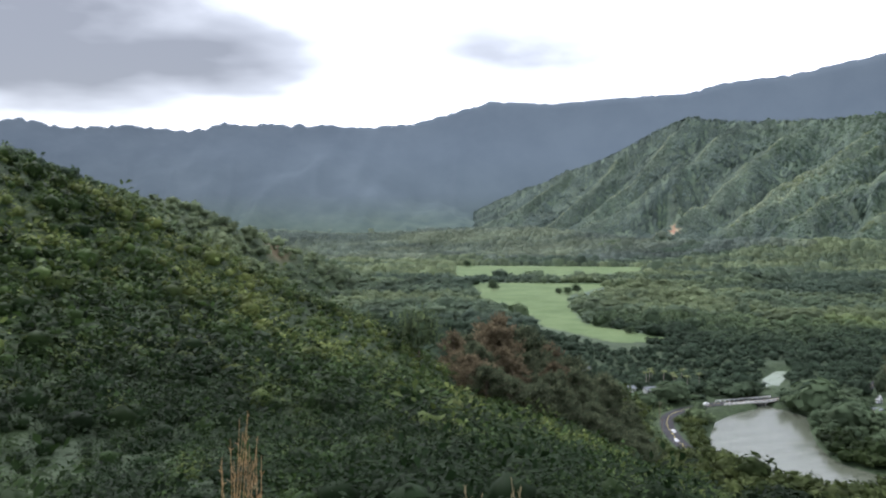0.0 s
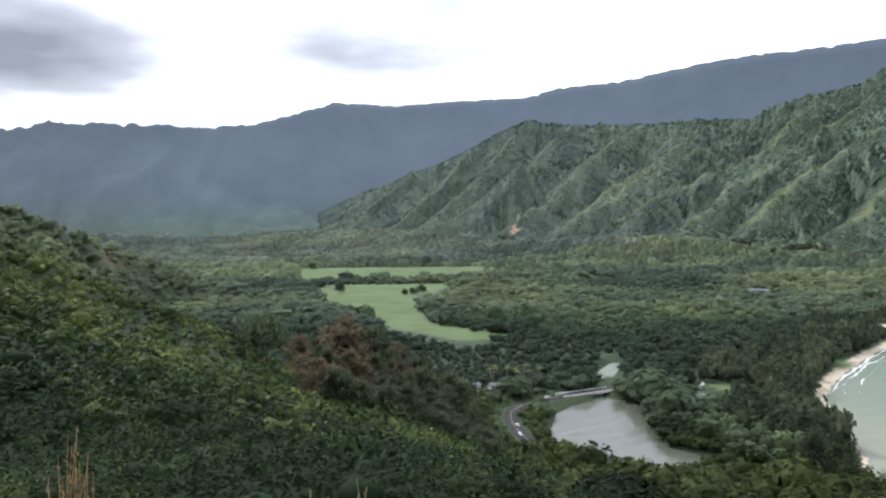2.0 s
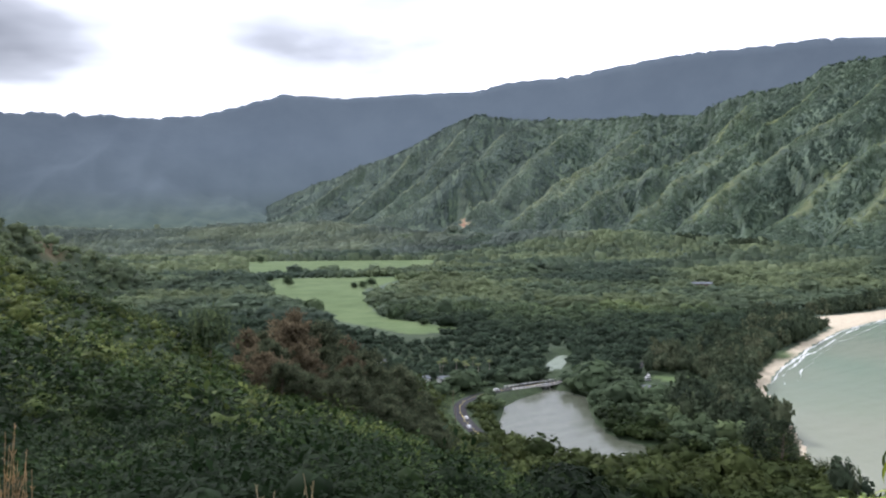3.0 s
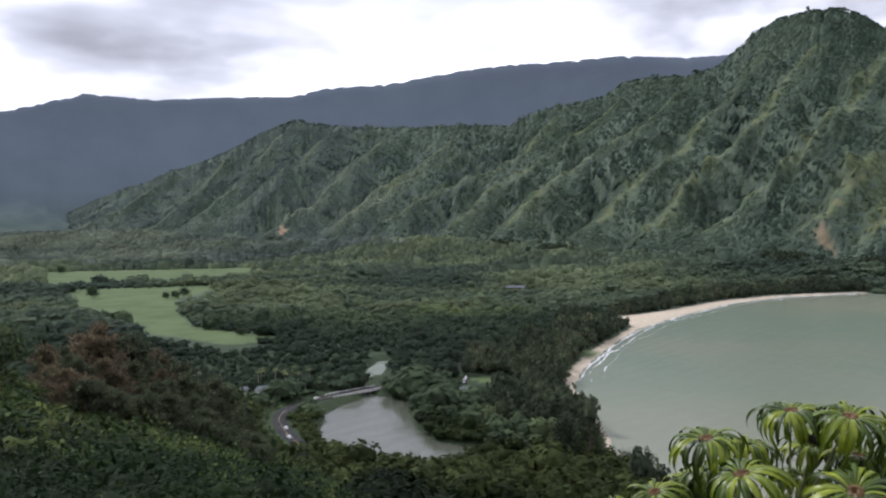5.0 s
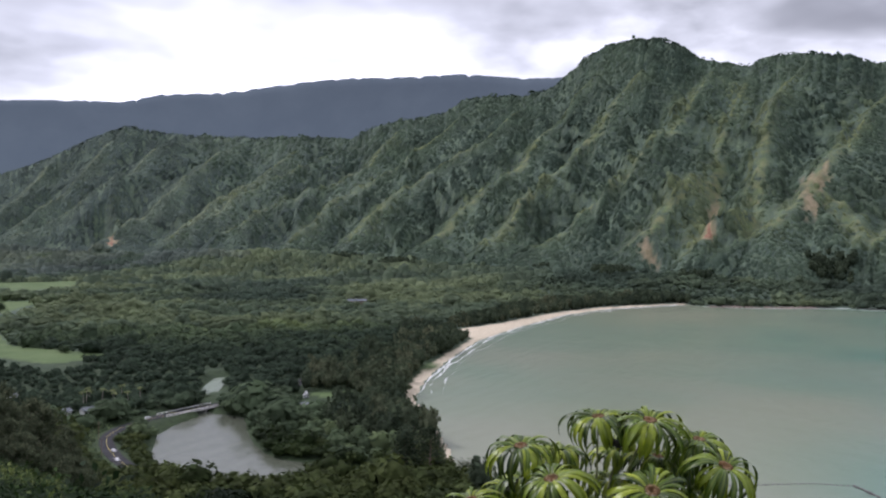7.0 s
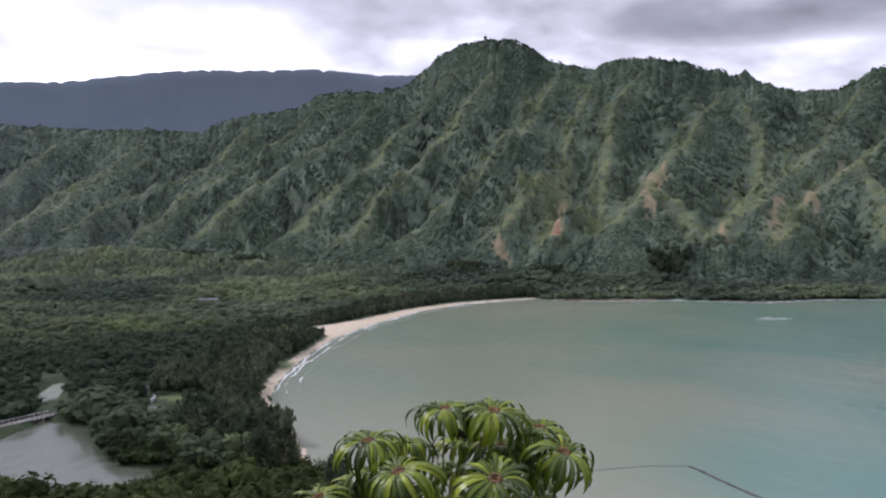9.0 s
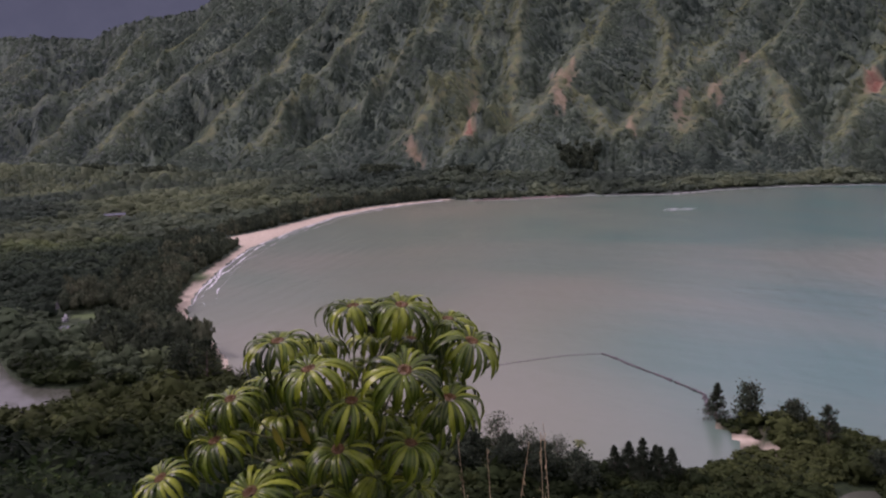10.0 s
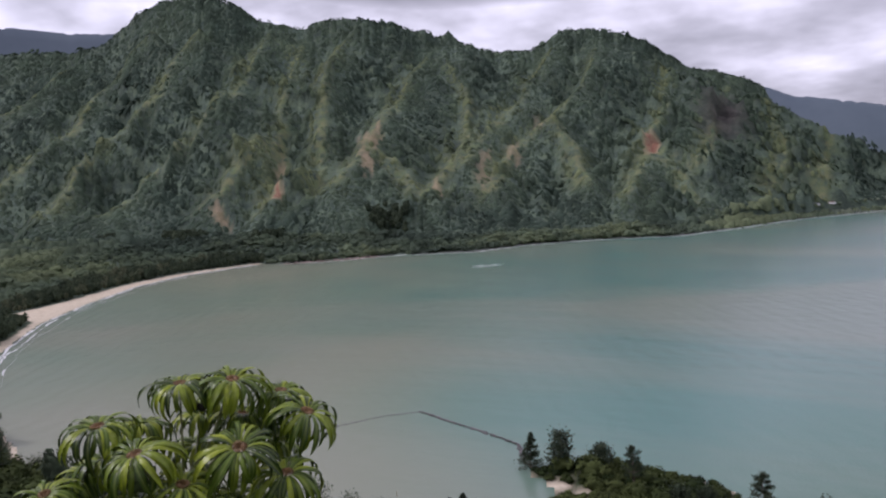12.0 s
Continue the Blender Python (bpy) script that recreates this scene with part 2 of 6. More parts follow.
EAST_SPURS = [[(42.5, 0.04), (38.8, 0.29), (35.1, 0.42), (32.2, 0.59), (30.5, 0.78)], [(45.9, 0.12), (42.5, 0.29), (40.3, 0.5), (38.1, 0.65), (35.7, 0.81)],
              [(48.9, 0.18), (46.3, 0.41), (43.3, 0.52), (41.8, 0.62), (39.9, 0.81)], [(53.7, 0.05), (50.8, 0.42), (48.2, 0.62), (45.9, 0.72), (43.5, 0.82)],
              [(55.9, 0.02), (54.1, 0.32), (53.6, 0.6), (50.8, 0.75), (49.3, 0.83)], [(53.6, 0.6), (53.8, 0.72), (52.8, 0.85)],
              [(58.8, 0.02), (57.0, 0.29), (56.3, 0.52), (56.0, 0.78)], [(64.7, 0.01), (61.6, 0.35), (60.2, 0.51), (59.2, 0.61), (57.0, 0.79)],
              [(59.2, 0.61), (61.0, 0.66), (62.4, 0.76)], [(64.3, 0.01), (65.4, 0.24), (66.1, 0.36), (65.7, 0.52), (63.4, 0.77)]]
POINT_SPURS = [[(71.5, 0.1), (69.9, 0.28), (67.6, 0.48), (65.6, 0.67)], [(74.7, 0.05), (73.5, 0.3), (71.3, 0.44), (68.6, 0.6), (67.0, 0.78)],
               [(71.3, 0.44), (72.7, 0.6), (73.7, 0.76)], [(79.3, 0.05), (78.4, 0.36), (77.5, 0.58), (76.3, 0.83)], [(77.5, 0.58), (79.3, 0.65), (80.6, 0.84)],
               [(82.8, 0.1), (81.7, 0.46), (80.7, 0.7)], [(84.9, 0.01), (85.3, 0.23), (85.6, 0.61), (84.9, 0.96)], [(88.0, 0.05), (88.3, 0.5), (88.0, 0.9)]]
SPURS = WEST_SPURS + EAST_SPURS + POINT_SPURS
FAR_EL = [(-180, 6), (-40, 6), (-27.1, 5.8), (-26.2, 6.1), (-23.5, 5.6), (-19.9, 5.9), (-16.5, 5.7), (-14.1, 6.2), (-9.8, 6.2), (-5.4, 6.1), (-1.8, 6.4),
          (0.6, 7.1), (3.0, 7.8), (7.3, 7.6), (13.1, 8.0), (15.6, 8.0), (17.9, 8.6), (21.9, 8.9), (26.2, 9.65), (29.9, 10.1), (33.7, 10.2),
          (37.4, 10.4), (41.1, 10.1), (44, 10.1), (50, 9.5), (70, 7), (82, 5.6), (84.2, 5.2), (86.2, 4.4), (91.3, 3.4), (100, 2.0), (110, -1.4), (118, -2.2),
          (150, -2.2), (180, 6)]


def polar(x, y):
    return np.degrees(np.arctan2(x, y)), np.hypot(x, y)


def sharp(x, y, seed):
    """Noise with keen ridges."""
    return 1 - 2.2 * np.abs(value_noise(x, y, seed))


def crest_and_foot(az):
    rc, rt = curve(az, CREST_R), curve(az, TOE_R)
    zc = EYE + rc * np.tan(np.radians(curve(az, CREST_EL)))
    zt = EYE + rt * np.tan(np.radians(curve(az, TOE_EL))) - 6
    return rc, rt, zc, zt


def spur_lines():
    """Each spur as a wandering line of x, y, height and length so far, in knobs and saddles."""
    lines = []
    for k, pts in enumerate(SPURS):
        a = np.array(pts, float)
        u = np.linspace(0, len(a) - 1, 3 * (len(a) - 1) + 1)
        q = np.interp(u, np.arange(len(a)), a[:, 1])
        az = np.interp(u, np.arange(len(a)), a[:, 0]) + 0.22 * value_noise(u * 1.7 + k * 9, u * 0 + k, 3)
        rc, rt, zc, zt = crest_and_foot(az)
        r = rc + (rt - rc) * q
        rise = np.maximum(zc - zt, 5)
        z = zt + rise * (1 - q) ** 1.15 + rise * 0.022 * value_noise(u * 2.1 + k * 5, u * 0 + k, 4)
        x, y = r * np.sin(np.radians(az)), r * np.cos(np.radians(az))
        lines.append((x, y, z, np.concatenate([[0], np.cumsum(np.hypot(np.diff(x), np.diff(y)))]), az.min() - 7, az.max() + 7))
    return lines


SPUR_LINES = spur_lines()


def spur_field(x, y, az, r):
    """Height of the spurs' ribbed flanks, nearness to a spur's back, and how far a place lies on its western face."""
    h, near, west = np.full(np.shape(x), -1e3), np.zeros(np.shape(x)), np.zeros(np.shape(x))
    for k, (lx, ly, lz, ls, a0, a1) in enumerate(SPUR_LINES):
        m = np.nonzero((az > a0) & (az < a1) & (r > 1500) & (r < 4200))
        px, py = x[m], y[m]
        if not len(px):
            continue
        best, zs, ss, sd = np.full(len(px), 1e9), np.zeros(len(px)), np.zeros(len(px)), np.zeros(len(px))
        for i in range(len(lx) - 1):
            dx, dy = lx[i + 1] - lx[i], ly[i + 1] - ly[i]
            t = np.clip(((px - lx[i]) * dx + (py - ly[i]) * dy) / (dx * dx + dy * dy), 0, 1)
            ox, oy = px - lx[i] - t * dx, py - ly[i] - t * dy
            d = np.hypot(ox, oy)
            hit = d < best
            best = np.where(hit, d, best)
            zs = np.where(hit, lz[i] + (lz[i + 1] - lz[i]) * t, zs)
            ss = np.where(hit, ls[i] + (ls[i + 1] - ls[i]) * t, ss)
            sd = np.where(hit, dy * ox - dx * oy, sd)
        side = np.where(sd > 0, 1.0, -1.0)
        ribs = 0.30 * sharp(ss / 62 + 5 * side, side + k, 19) + 0.16 * sharp(ss / 27 + 3 * side, best / 150 + k, 20)
        eff = np.sqrt(best * best + 36) - 6
        top = zs - 0.74 * eff * (1.0 - ribs * np.clip(eff / 60, 0, 1))
        h[m] = np.maximum(h[m], top)
        near[m] = np.maximum(near[m], np.clip(1 - best / 80, 0, 1))
        west[m] = np.where((best < 90) & (side > 0), np.maximum(west[m], 1 - best / 90), west[m])
    return h, near, west


def mountain(az, r):
    """Height, the share of the way from crest to foot, and the foot's height."""
    rc, rt, zc, zt = crest_and_foot(az)
    q = (rc - r) / (rc - rt)
    on = (az > 2) & (az < 98)
    return on, q, zc, zt


def mountain_height(x, y, az, r):
    on, q, zc, zt = mountain(az, r)
    qc = np.clip(q, 0, 1)
    rise = np.maximum(zc - zt, 5)
    h = zt + rise * (1 - qc) ** 2.1
    spurs, near, west = spur_field(x, y, az, r)
    body = 2.5 * qc ** 0.6 * (1 - qc) ** 0.7
    h = np.maximum(h, spurs)
    bend = 0.35 * value_noise(az * 0.7, qc * 3, 23)
    h = h + rise * 0.030 * body * sharp(az * 0.75 + 6 * qc + bend * 3, qc * 3.1, 12)
    h = h + 6 * body * sharp(az * 1.3 + 8 * qc + bend * 3, qc * 6, 14) + 6 * body * fbm(az * 1.5, r / 70, 4, 17)
    h = h + np.minimum(9, rise * 0.05) * fbm(az * 1.6, az * 0, 3, 5) * np.clip(1 - qc * 6, 0, 1)
    h = np.where(q < 0, zc - (r - curve(az, CREST_R)) * 0.75, h)
    return np.where(on, h, -50), np.where(on, q, 9), zt


def ground(x, y):
    az, r = polar(x, y)
    shore = signed(x, y, SEA)
    wet = np.minimum(np.minimum(signed(x, y, LAGOON), signed(x, y, STREAM)), signed(x, y, POND))
    z = np.clip(shore * 0.09, -4, 1.6) + 2.4 * step(30, 130, shore) + 2.5 * step(150, 700, shore)
    z = z + 0.5 * fbm(x / 45, y / 45, 3, 2) * step(20, 60, shore)
    # foothills before the mountains
    m, q, zt = mountain_height(x, y, az, r)
    rt = curve(az, TOE_R)
    rise = step(0, 1, (r - (rt - np.minimum(700, 300 + 0.25 * (rt - 1700)))) / np.minimum(700, 300 + 0.25 * (rt - 1700)))
    rise = rise * step(10, 160, shore)
    land = (az > -40) & (az < 100)
    z = np.where(land, z + np.maximum(zt - z, 0) * rise ** 1.6 * step(-40, -25, az), z)
    z = z + np.where(az < 14, 22 * fbm(x / 420, y / 420, 3, 63) * step(2200, 2900, r) * (1 - step(6, 14, az)), 0)
    z = np.where(q < 1, np.maximum(z, m), z)
    # the long spur beyond the hill
    sr = curve(az, SPUR_R)
    sz = EYE + sr * np.tan(np.radians(curve(az, SPUR_EL))) - 7
    back = np.where(r > sr, (r - sr) * 0.5, (sr - r) * (0.30 + 0.0 * r))
    spur = sz - back + 6 * fbm(x / 90, y / 90, 4, 9) * step(0, 120, np.abs(r - sr))
    z = np.where((az < 4) & (az > -150), np.maximum(z, spur), z)
    # the hill on which the camera stands
    rs = curve(az, HILL_R)
    es = curve(az, HILL_EL)
    e0 = np.minimum(es - 3, -17.0)
    g = np.clip((r - 30) / (rs - 30), 0, 1) ** 0.85
    el = e0 + (es - e0) * g
    z30 = EYE + 30 * np.tan(np.radians(e0))
    zn = np.where(r < 30, 118.2 + (z30 - 118.2) * np.clip((r - 1.0) / 29, 0, 1), EYE + r * np.tan(np.radians(el)))
    zs = EYE + rs * np.tan(np.radians(es))
    over = np.maximum(r - rs, 0)
    zn = np.where(r > rs, zs - 0.62 * over * over / (over + 12), zn)
    zn = zn + 0.6 * fbm(x / 9, y / 9, 3, 21) * step(10, 30, r)
    z = np.maximum(z, zn)
    z = np.where(zn < 14, np.minimum(z, np.where(shore < 0, -3, 1e9)), z)
    channel = signed(x, y, STREAM) - 2
    z = np.where(wet < 6, np.minimum(z, np.clip(wet * 0.35, -2.0, 3)), z)
    z = np.where(channel < 6, np.minimum(z, np.clip(channel * 0.35, -2.0, 3)), z)
    # the road's bench
    rd = line_distance(x, y, ROAD)
    return np.where(rd < 18, z + (2.8 - z) * (1 - step(6, 18, rd)) * (wet > 0), z)


# ---- materials ----
class Paint:
    """A node material in the making: helpers that return sockets."""

    def __init__(self, name, rough=0.8, spec=0.3):
        self.mat = bpy.data.materials.new(name)
        self.mat.use_nodes = True
        self.nodes, self.links = self.mat.node_tree.nodes, self.mat.node_tree.links
        self.bsdf = self.nodes["Principled BSDF"]
        self.bsdf.inputs["Roughness"].default_value = rough
        self.bsdf.inputs["Specular IOR Level"].default_value = spec
        self.place = None

    def put(self, value, socket):
        if isinstance(value, (int, float)):
            socket.default_value = value
        elif isinstance(value, tuple):
            socket.default_value = (*value, 1.0)[:4]
        else:
            self.links.new(value, socket)

    def where(self, stretch=None):
        if self.place is None:
            self.place = self.nodes.new("ShaderNodeNewGeometry").outputs["Position"]
        if stretch is None:
            return self.place
        m = self.nodes.new("ShaderNodeMapping")
        m.inputs["Scale"].default_value = stretch
        self.links.new(self.place, m.inputs["Vector"])
        return m.outputs[0]

    def noise(self, scale, detail=4.0, stretch=None, rough=0.55, warp=0.0):
        n = self.nodes.new("ShaderNodeTexNoise")
        n.inputs["Scale"].default_value, n.inputs["Detail"].default_value = scale, detail
        n.inputs["Roughness"].default_value, n.inputs["Distortion"].default_value = rough, warp
        self.links.new(self.where(stretch), n.inputs["Vector"])
        return n.outputs["Fac"]

    def attr(self, key):
        n = self.nodes.new("ShaderNodeAttribute")
        n.attribute_name = key
        return n.outputs["Fac"]

    def rnd(self):
        return self.nodes.new("ShaderNodeObjectInfo").outputs["Random"]

    def island(self):
        return self.nodes.new("ShaderNodeNewGeometry").outputs["Random Per Island"]

    def ramp(self, fac, *stops):
        n = self.nodes.new("ShaderNodeValToRGB")
        e = n.color_ramp.elements
        while len(e) < len(stops):
            e.new(0.5)
        for el, (pos, col) in zip(e, stops):
            el.position, el.color = pos, (*col, 1.0) if isinstance(col, tuple) else (col, col, col, 1.0)
        self.links.new(fac, n.inputs[0])
        return n.outputs[0]

    def mix(self, fac, a, b, how="MIX"):
        n = self.nodes.new("ShaderNodeMix")
        n.data_type, n.blend_type = "RGBA", how
        self.put(fac, n.inputs[0])
        self.put(a, n.inputs[6])
        self.put(b, n.inputs[7])
        return n.outputs[2]

    def calc(self, op, a, b=0.0, clamp=False):
        n = self.nodes.new("ShaderNodeMath")
        n.operation, n.use_clamp = op, clamp
        self.put(a, n.inputs[0])
        self.put(b, n.inputs[1])
        return n.outputs[0]

    def bump(self, height, strength=0.4, distance=0.05):
        n = self.nodes.new("ShaderNodeBump")
        n.inputs["Strength"].default_value, n.inputs["Distance"].default_value = strength, distance
        self.links.new(height, n.inputs["Height"])
        self.links.new(n.outputs[0], self.bsdf.inputs["Normal"])

    def done(self, color):
        self.put(color, self.bsdf.inputs["Base Color"])
        return self.mat


def land_material():
    p = Paint("land", 0.9, 0.15)
    # Grey-blue share of this green is mountain haze put into the base colour.
    green = p.ramp(p.noise(0.035, 8.0, rough=0.65), (0.34, (0.054, 0.077, 0.060)), (0.5, (0.076, 0.106, 0.074)), (0.66, (0.100, 0.134, 0.082)))
    fine = p.ramp(p.noise(0.16, 6.0, rough=0.7), (0.33, 0.7), (0.62, 1.25))
    green = p.mix(1.0, green, fine, "MULTIPLY")
    broad = p.ramp(p.noise(0.009, 5.0, rough=0.6), (0.38, 0.75), (0.62, 1.25))
    green = p.mix(1.0, green, broad, "MULTIPLY")
    dry = p.ramp(p.noise(0.05, 6.0), (0.35, (0.116, 0.156, 0.068)), (0.65, (0.172, 0.180, 0.090)))
    col = p.mix(p.calc("MULTIPLY", p.attr("dry"), p.ramp(p.noise(0.045, 8.0, rough=0.7), (0.40, 0.0), (0.55, 1.0))), green, dry)
    red = p.ramp(p.noise(0.08, 5.0), (0.4, (0.22, 0.105, 0.070)), (0.6, (0.26, 0.170, 0.108)))
    tan = p.ramp(p.noise(0.06, 6.0), (0.4, (0.22, 0.185, 0.105)), (0.6, (0.31, 0.245, 0.155)))
    red = p.mix(p.ramp(p.attr("bare"), (0.55, 0.0), (0.75, 1.0)), tan, red)
    col = p.mix(p.calc("MULTIPLY", p.attr("bare"), 1.7, True), col, red)
    rock = p.ramp(p.noise(0.03, 8.0, rough=0.7), (0.4, (0.030, 0.030, 0.028)), (0.6, (0.075, 0.068, 0.060)))
    col = p.mix(p.attr("rock"), col, rock)
    # Dark soil below plants, with the shade between them put into its colour.
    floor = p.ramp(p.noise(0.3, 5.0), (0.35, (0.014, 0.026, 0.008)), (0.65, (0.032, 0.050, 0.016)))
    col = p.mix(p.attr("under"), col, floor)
    turf = p.ramp(p.noise(0.02, 6.0, rough=0.6), (0.35, (0.074, 0.116, 0.042)), (0.62, (0.110, 0.154, 0.062)))
    col = p.mix(p.attr("turf"), col, turf)
    sand = p.ramp(p.noise(0.25, 6.0), (0.35, (0.46, 0.39, 0.28)), (0.65, (0.58, 0.51, 0.38)))
    col = p.mix(p.attr("sand"), col, sand)
    p.bump(p.noise(0.12, 6.0, rough=0.6), 0.6, 3.0)
    return p.done(col)


def foliage_material(name, dark, mid, light, gloss=0.85, noise_scale=0.05, thin=0.35, vary=0.22, relief=0.0):
    """Leaves: matt, tinted plant by plant, letting some light through."""
    p = Paint(name, gloss, 0.08)
    base = p.ramp(p.attr("tint"), (0.0, dark), (0.5, mid), (1.0, light))
    patch = p.ramp(p.noise(noise_scale, 3.0), (0.35, 0.75), (0.65, 1.25))
    leaf = p.ramp(p.island(), (0.0, 1.0 - vary), (1.0, 1.0 + vary))
    color = p.mix(1.0, p.mix(1.0, base, patch, "MULTIPLY"), leaf, "MULTIPLY")
    if relief:
        p.bump(p.noise(0.32, 6.0, rough=0.7), 1.0, relief)
        color = p.mix(1.0, color, p.ramp(p.noise(0.45, 4.0, rough=0.7), (0.36, 0.93), (0.6, 1.06)), "MULTIPLY")
    glow = p.nodes.new("ShaderNodeBsdfTranslucent")
    p.links.new(color, glow.inputs[0])
    both = p.nodes.new("ShaderNodeMixShader")
    both.inputs[0].default_value = thin
    p.links.new(p.bsdf.outputs[0], both.inputs[1])
    p.links.new(glow.outputs[0], both.inputs[2])
    p.links.new(both.outputs[0], p.nodes["Material Output"].inputs[0])
    return p.done(color)


def water_material():
    p = Paint("sea_water", 0.12, 0.4)
    p.bsdf.inputs["IOR"].default_value = 1.33
    silt = p.ramp(p.noise(0.0022, 5.0, stretch=(1.0, 0.55, 1.0), warp=1.2), (0.38, 0.0), (0.62, 1.0))
    clear = p.ramp(p.attr("clear"), (0.0, (0.225, 0.222, 0.156)), (0.3, (0.174, 0.208, 0.142)), (0.6, (0.096, 0.180, 0.134)), (1.0, (0.044, 0.156, 0.134)))
    clear = p.mix(p.attr("still"), clear, (0.088, 0.098, 0.070))
    col = p.mix(p.calc("MULTIPLY", p.calc("SUBTRACT", 1.0, p.attr("still")), p.calc("MULTIPLY", silt, 0.6)), clear, (0.210, 0.214, 0.158))
    foam_field = p.calc("MULTIPLY", p.attr("surf"), p.ramp(p.noise(0.09, 6.0, rough=0.7, warp=1.0), (0.42, 0.0), (0.60, 1.0)))
    col = p.mix(foam_field, col, (0.75, 0.76, 0.74))
    p.put(p.calc("SUBTRACT", p.calc("ADD", p.calc("MULTIPLY", foam_field, 0.5), 0.24), p.calc("MULTIPLY", p.attr("still"), 0.06)), p.bsdf.inputs["Roughness"])
    ripple = p.calc("ADD", p.noise(0.05, 6.0, stretch=(1.0, 0.28, 1.0), rough=0.6), p.calc("MULTIPLY", p.noise(0.6, 4.0), 0.25))
    swell = p.nodes.new("ShaderNodeTexWave")
    swell.inputs["Scale"].default_value, swell.inputs["Distortion"].default_value = 0.02, 5.0
    swell.inputs["Detail"].default_value, swell.inputs["Detail Scale"].default_value = 4.0, 1.6
    turned = p.nodes.new("ShaderNodeMapping")
    turned.inputs["Rotation"].default_value = (0, 0, radians(62))
    p.links.new(p.where(), turned.inputs["Vector"])
    p.links.new(turned.outputs[0], swell.inputs["Vector"])
    open_sea = p.calc("SUBTRACT", 1.0, p.calc("MULTIPLY", p.attr("still"), 0.5))
    p.bump(p.calc("MULTIPLY", open_sea, p.calc("ADD", ripple, p.calc("MULTIPLY", swell.outputs["Fac"], 0.24))), 0.4, 1.0)
    return p.done(col)


def far_material():
    p = Paint("haze_painted_far_range", 1.0, 0.0)
    split = p.nodes.new("ShaderNodeSeparateXYZ")
    p.links.new(p.where(), split.inputs[0])
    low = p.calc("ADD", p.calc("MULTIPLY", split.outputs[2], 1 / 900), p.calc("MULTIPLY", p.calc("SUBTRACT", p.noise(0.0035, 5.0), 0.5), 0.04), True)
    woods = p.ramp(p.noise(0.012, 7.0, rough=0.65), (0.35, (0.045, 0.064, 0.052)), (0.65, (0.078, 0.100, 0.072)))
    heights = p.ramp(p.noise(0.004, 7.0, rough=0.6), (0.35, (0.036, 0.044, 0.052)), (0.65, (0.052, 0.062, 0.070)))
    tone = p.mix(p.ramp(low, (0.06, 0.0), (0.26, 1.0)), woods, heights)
    # Haze painted as glow: an emitted veil graded by height, brighter to the right.
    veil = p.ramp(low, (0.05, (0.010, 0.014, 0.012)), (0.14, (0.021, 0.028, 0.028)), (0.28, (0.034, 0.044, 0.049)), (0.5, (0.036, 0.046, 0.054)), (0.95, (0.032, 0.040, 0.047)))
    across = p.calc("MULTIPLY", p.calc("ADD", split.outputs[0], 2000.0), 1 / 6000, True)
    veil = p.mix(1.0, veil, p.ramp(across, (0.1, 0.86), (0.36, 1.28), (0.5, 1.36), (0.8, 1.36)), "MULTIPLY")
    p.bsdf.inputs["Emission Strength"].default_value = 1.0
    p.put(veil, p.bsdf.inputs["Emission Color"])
    return p.done(tone)


MAT_LAND = land_material()
MAT_WATER = water_material()
MAT_FAR = far_material()
MAT_TREE = foliage_material("valley_foliage", (0.046, 0.068, 0.043), (0.098, 0.136, 0.072), (0.172, 0.218, 0.094), 0.9, 0.05, 0.35, 0.2)
# Haze is put into both slope forests' colours, most in the western one.
MAT_SLOPE_TREE = foliage_material("slope_foliage", (0.053, 0.079, 0.057), (0.088, 0.124, 0.078), (0.166, 0.198, 0.096), 0.95, 0.02, 0.35, 0.03, 0.18)
MAT_HAZED_SLOPE = foliage_material("haze_tinted_slope_foliage", (0.088, 0.118, 0.100), (0.132, 0.170, 0.124), (0.206, 0.240, 0.144), 0.95, 0.012, 0.35, 0.04, 0.18)
# Distant woods: bluish haze is put into the leaf colour.
MAT_HAZED_DISTANT = foliage_material("haze_tinted_distant_foliage", (0.116, 0.146, 0.122), (0.150, 0.186, 0.140), (0.200, 0.238, 0.158), 0.95, 0.006, 0.35, 0.10, 2.5)
# Middle valley woods, paled and greyed with painted haze.
MAT_FAR_TREE = foliage_material("haze_tinted_valley_foliage", (0.074, 0.104, 0.074), (0.120, 0.160, 0.100), (0.180, 0.222, 0.118), 0.9, 0.012, 0.35, 0.12, 2.2)
# Bay-side greens darkened: the shade over the near slopes is put into them.
MAT_NEAR_TREE = foliage_material("shade_darkened_bay_foliage", (0.010, 0.018, 0.008), (0.024, 0.038, 0.012), (0.071, 0.090, 0.028), 0.8, 0.06, 0.25)
MAT_SHRUB = foliage_material("hill_foliage", (0.012, 0.024, 0.008), (0.038, 0.065, 0.018), (0.122, 0.148, 0.042), 0.75, 0.25, 0.25, 0.4)
MAT_PINE = foliage_material("ironwood_foliage", (0.040, 0.057, 0.036), (0.072, 0.094, 0.054), (0.126, 0.136, 0.078), 0.9, 0.3)

# ---- ground: one sheet out to the horizon ----
AZ = np.concatenate([np.arange(-180, -42, 4.0), np.arange(-42, 2, 0.5), np.arange(2, 98, 0.26), np.arange(98, 104, 0.5), np.arange(104, 180, 4.0)])
RINGS = np.concatenate([[0.01, 0.6, 1.5], np.geomspace(3, 300, 80), np.arange(309, 500, 11.0), np.arange(500, 1300, 8.0), np.arange(1300, 1700, 16.0), np.arange(1700, 3200, 11.5), np.arange(3200, 4100, 18.0), np.arange(4120, 4950, 60)])


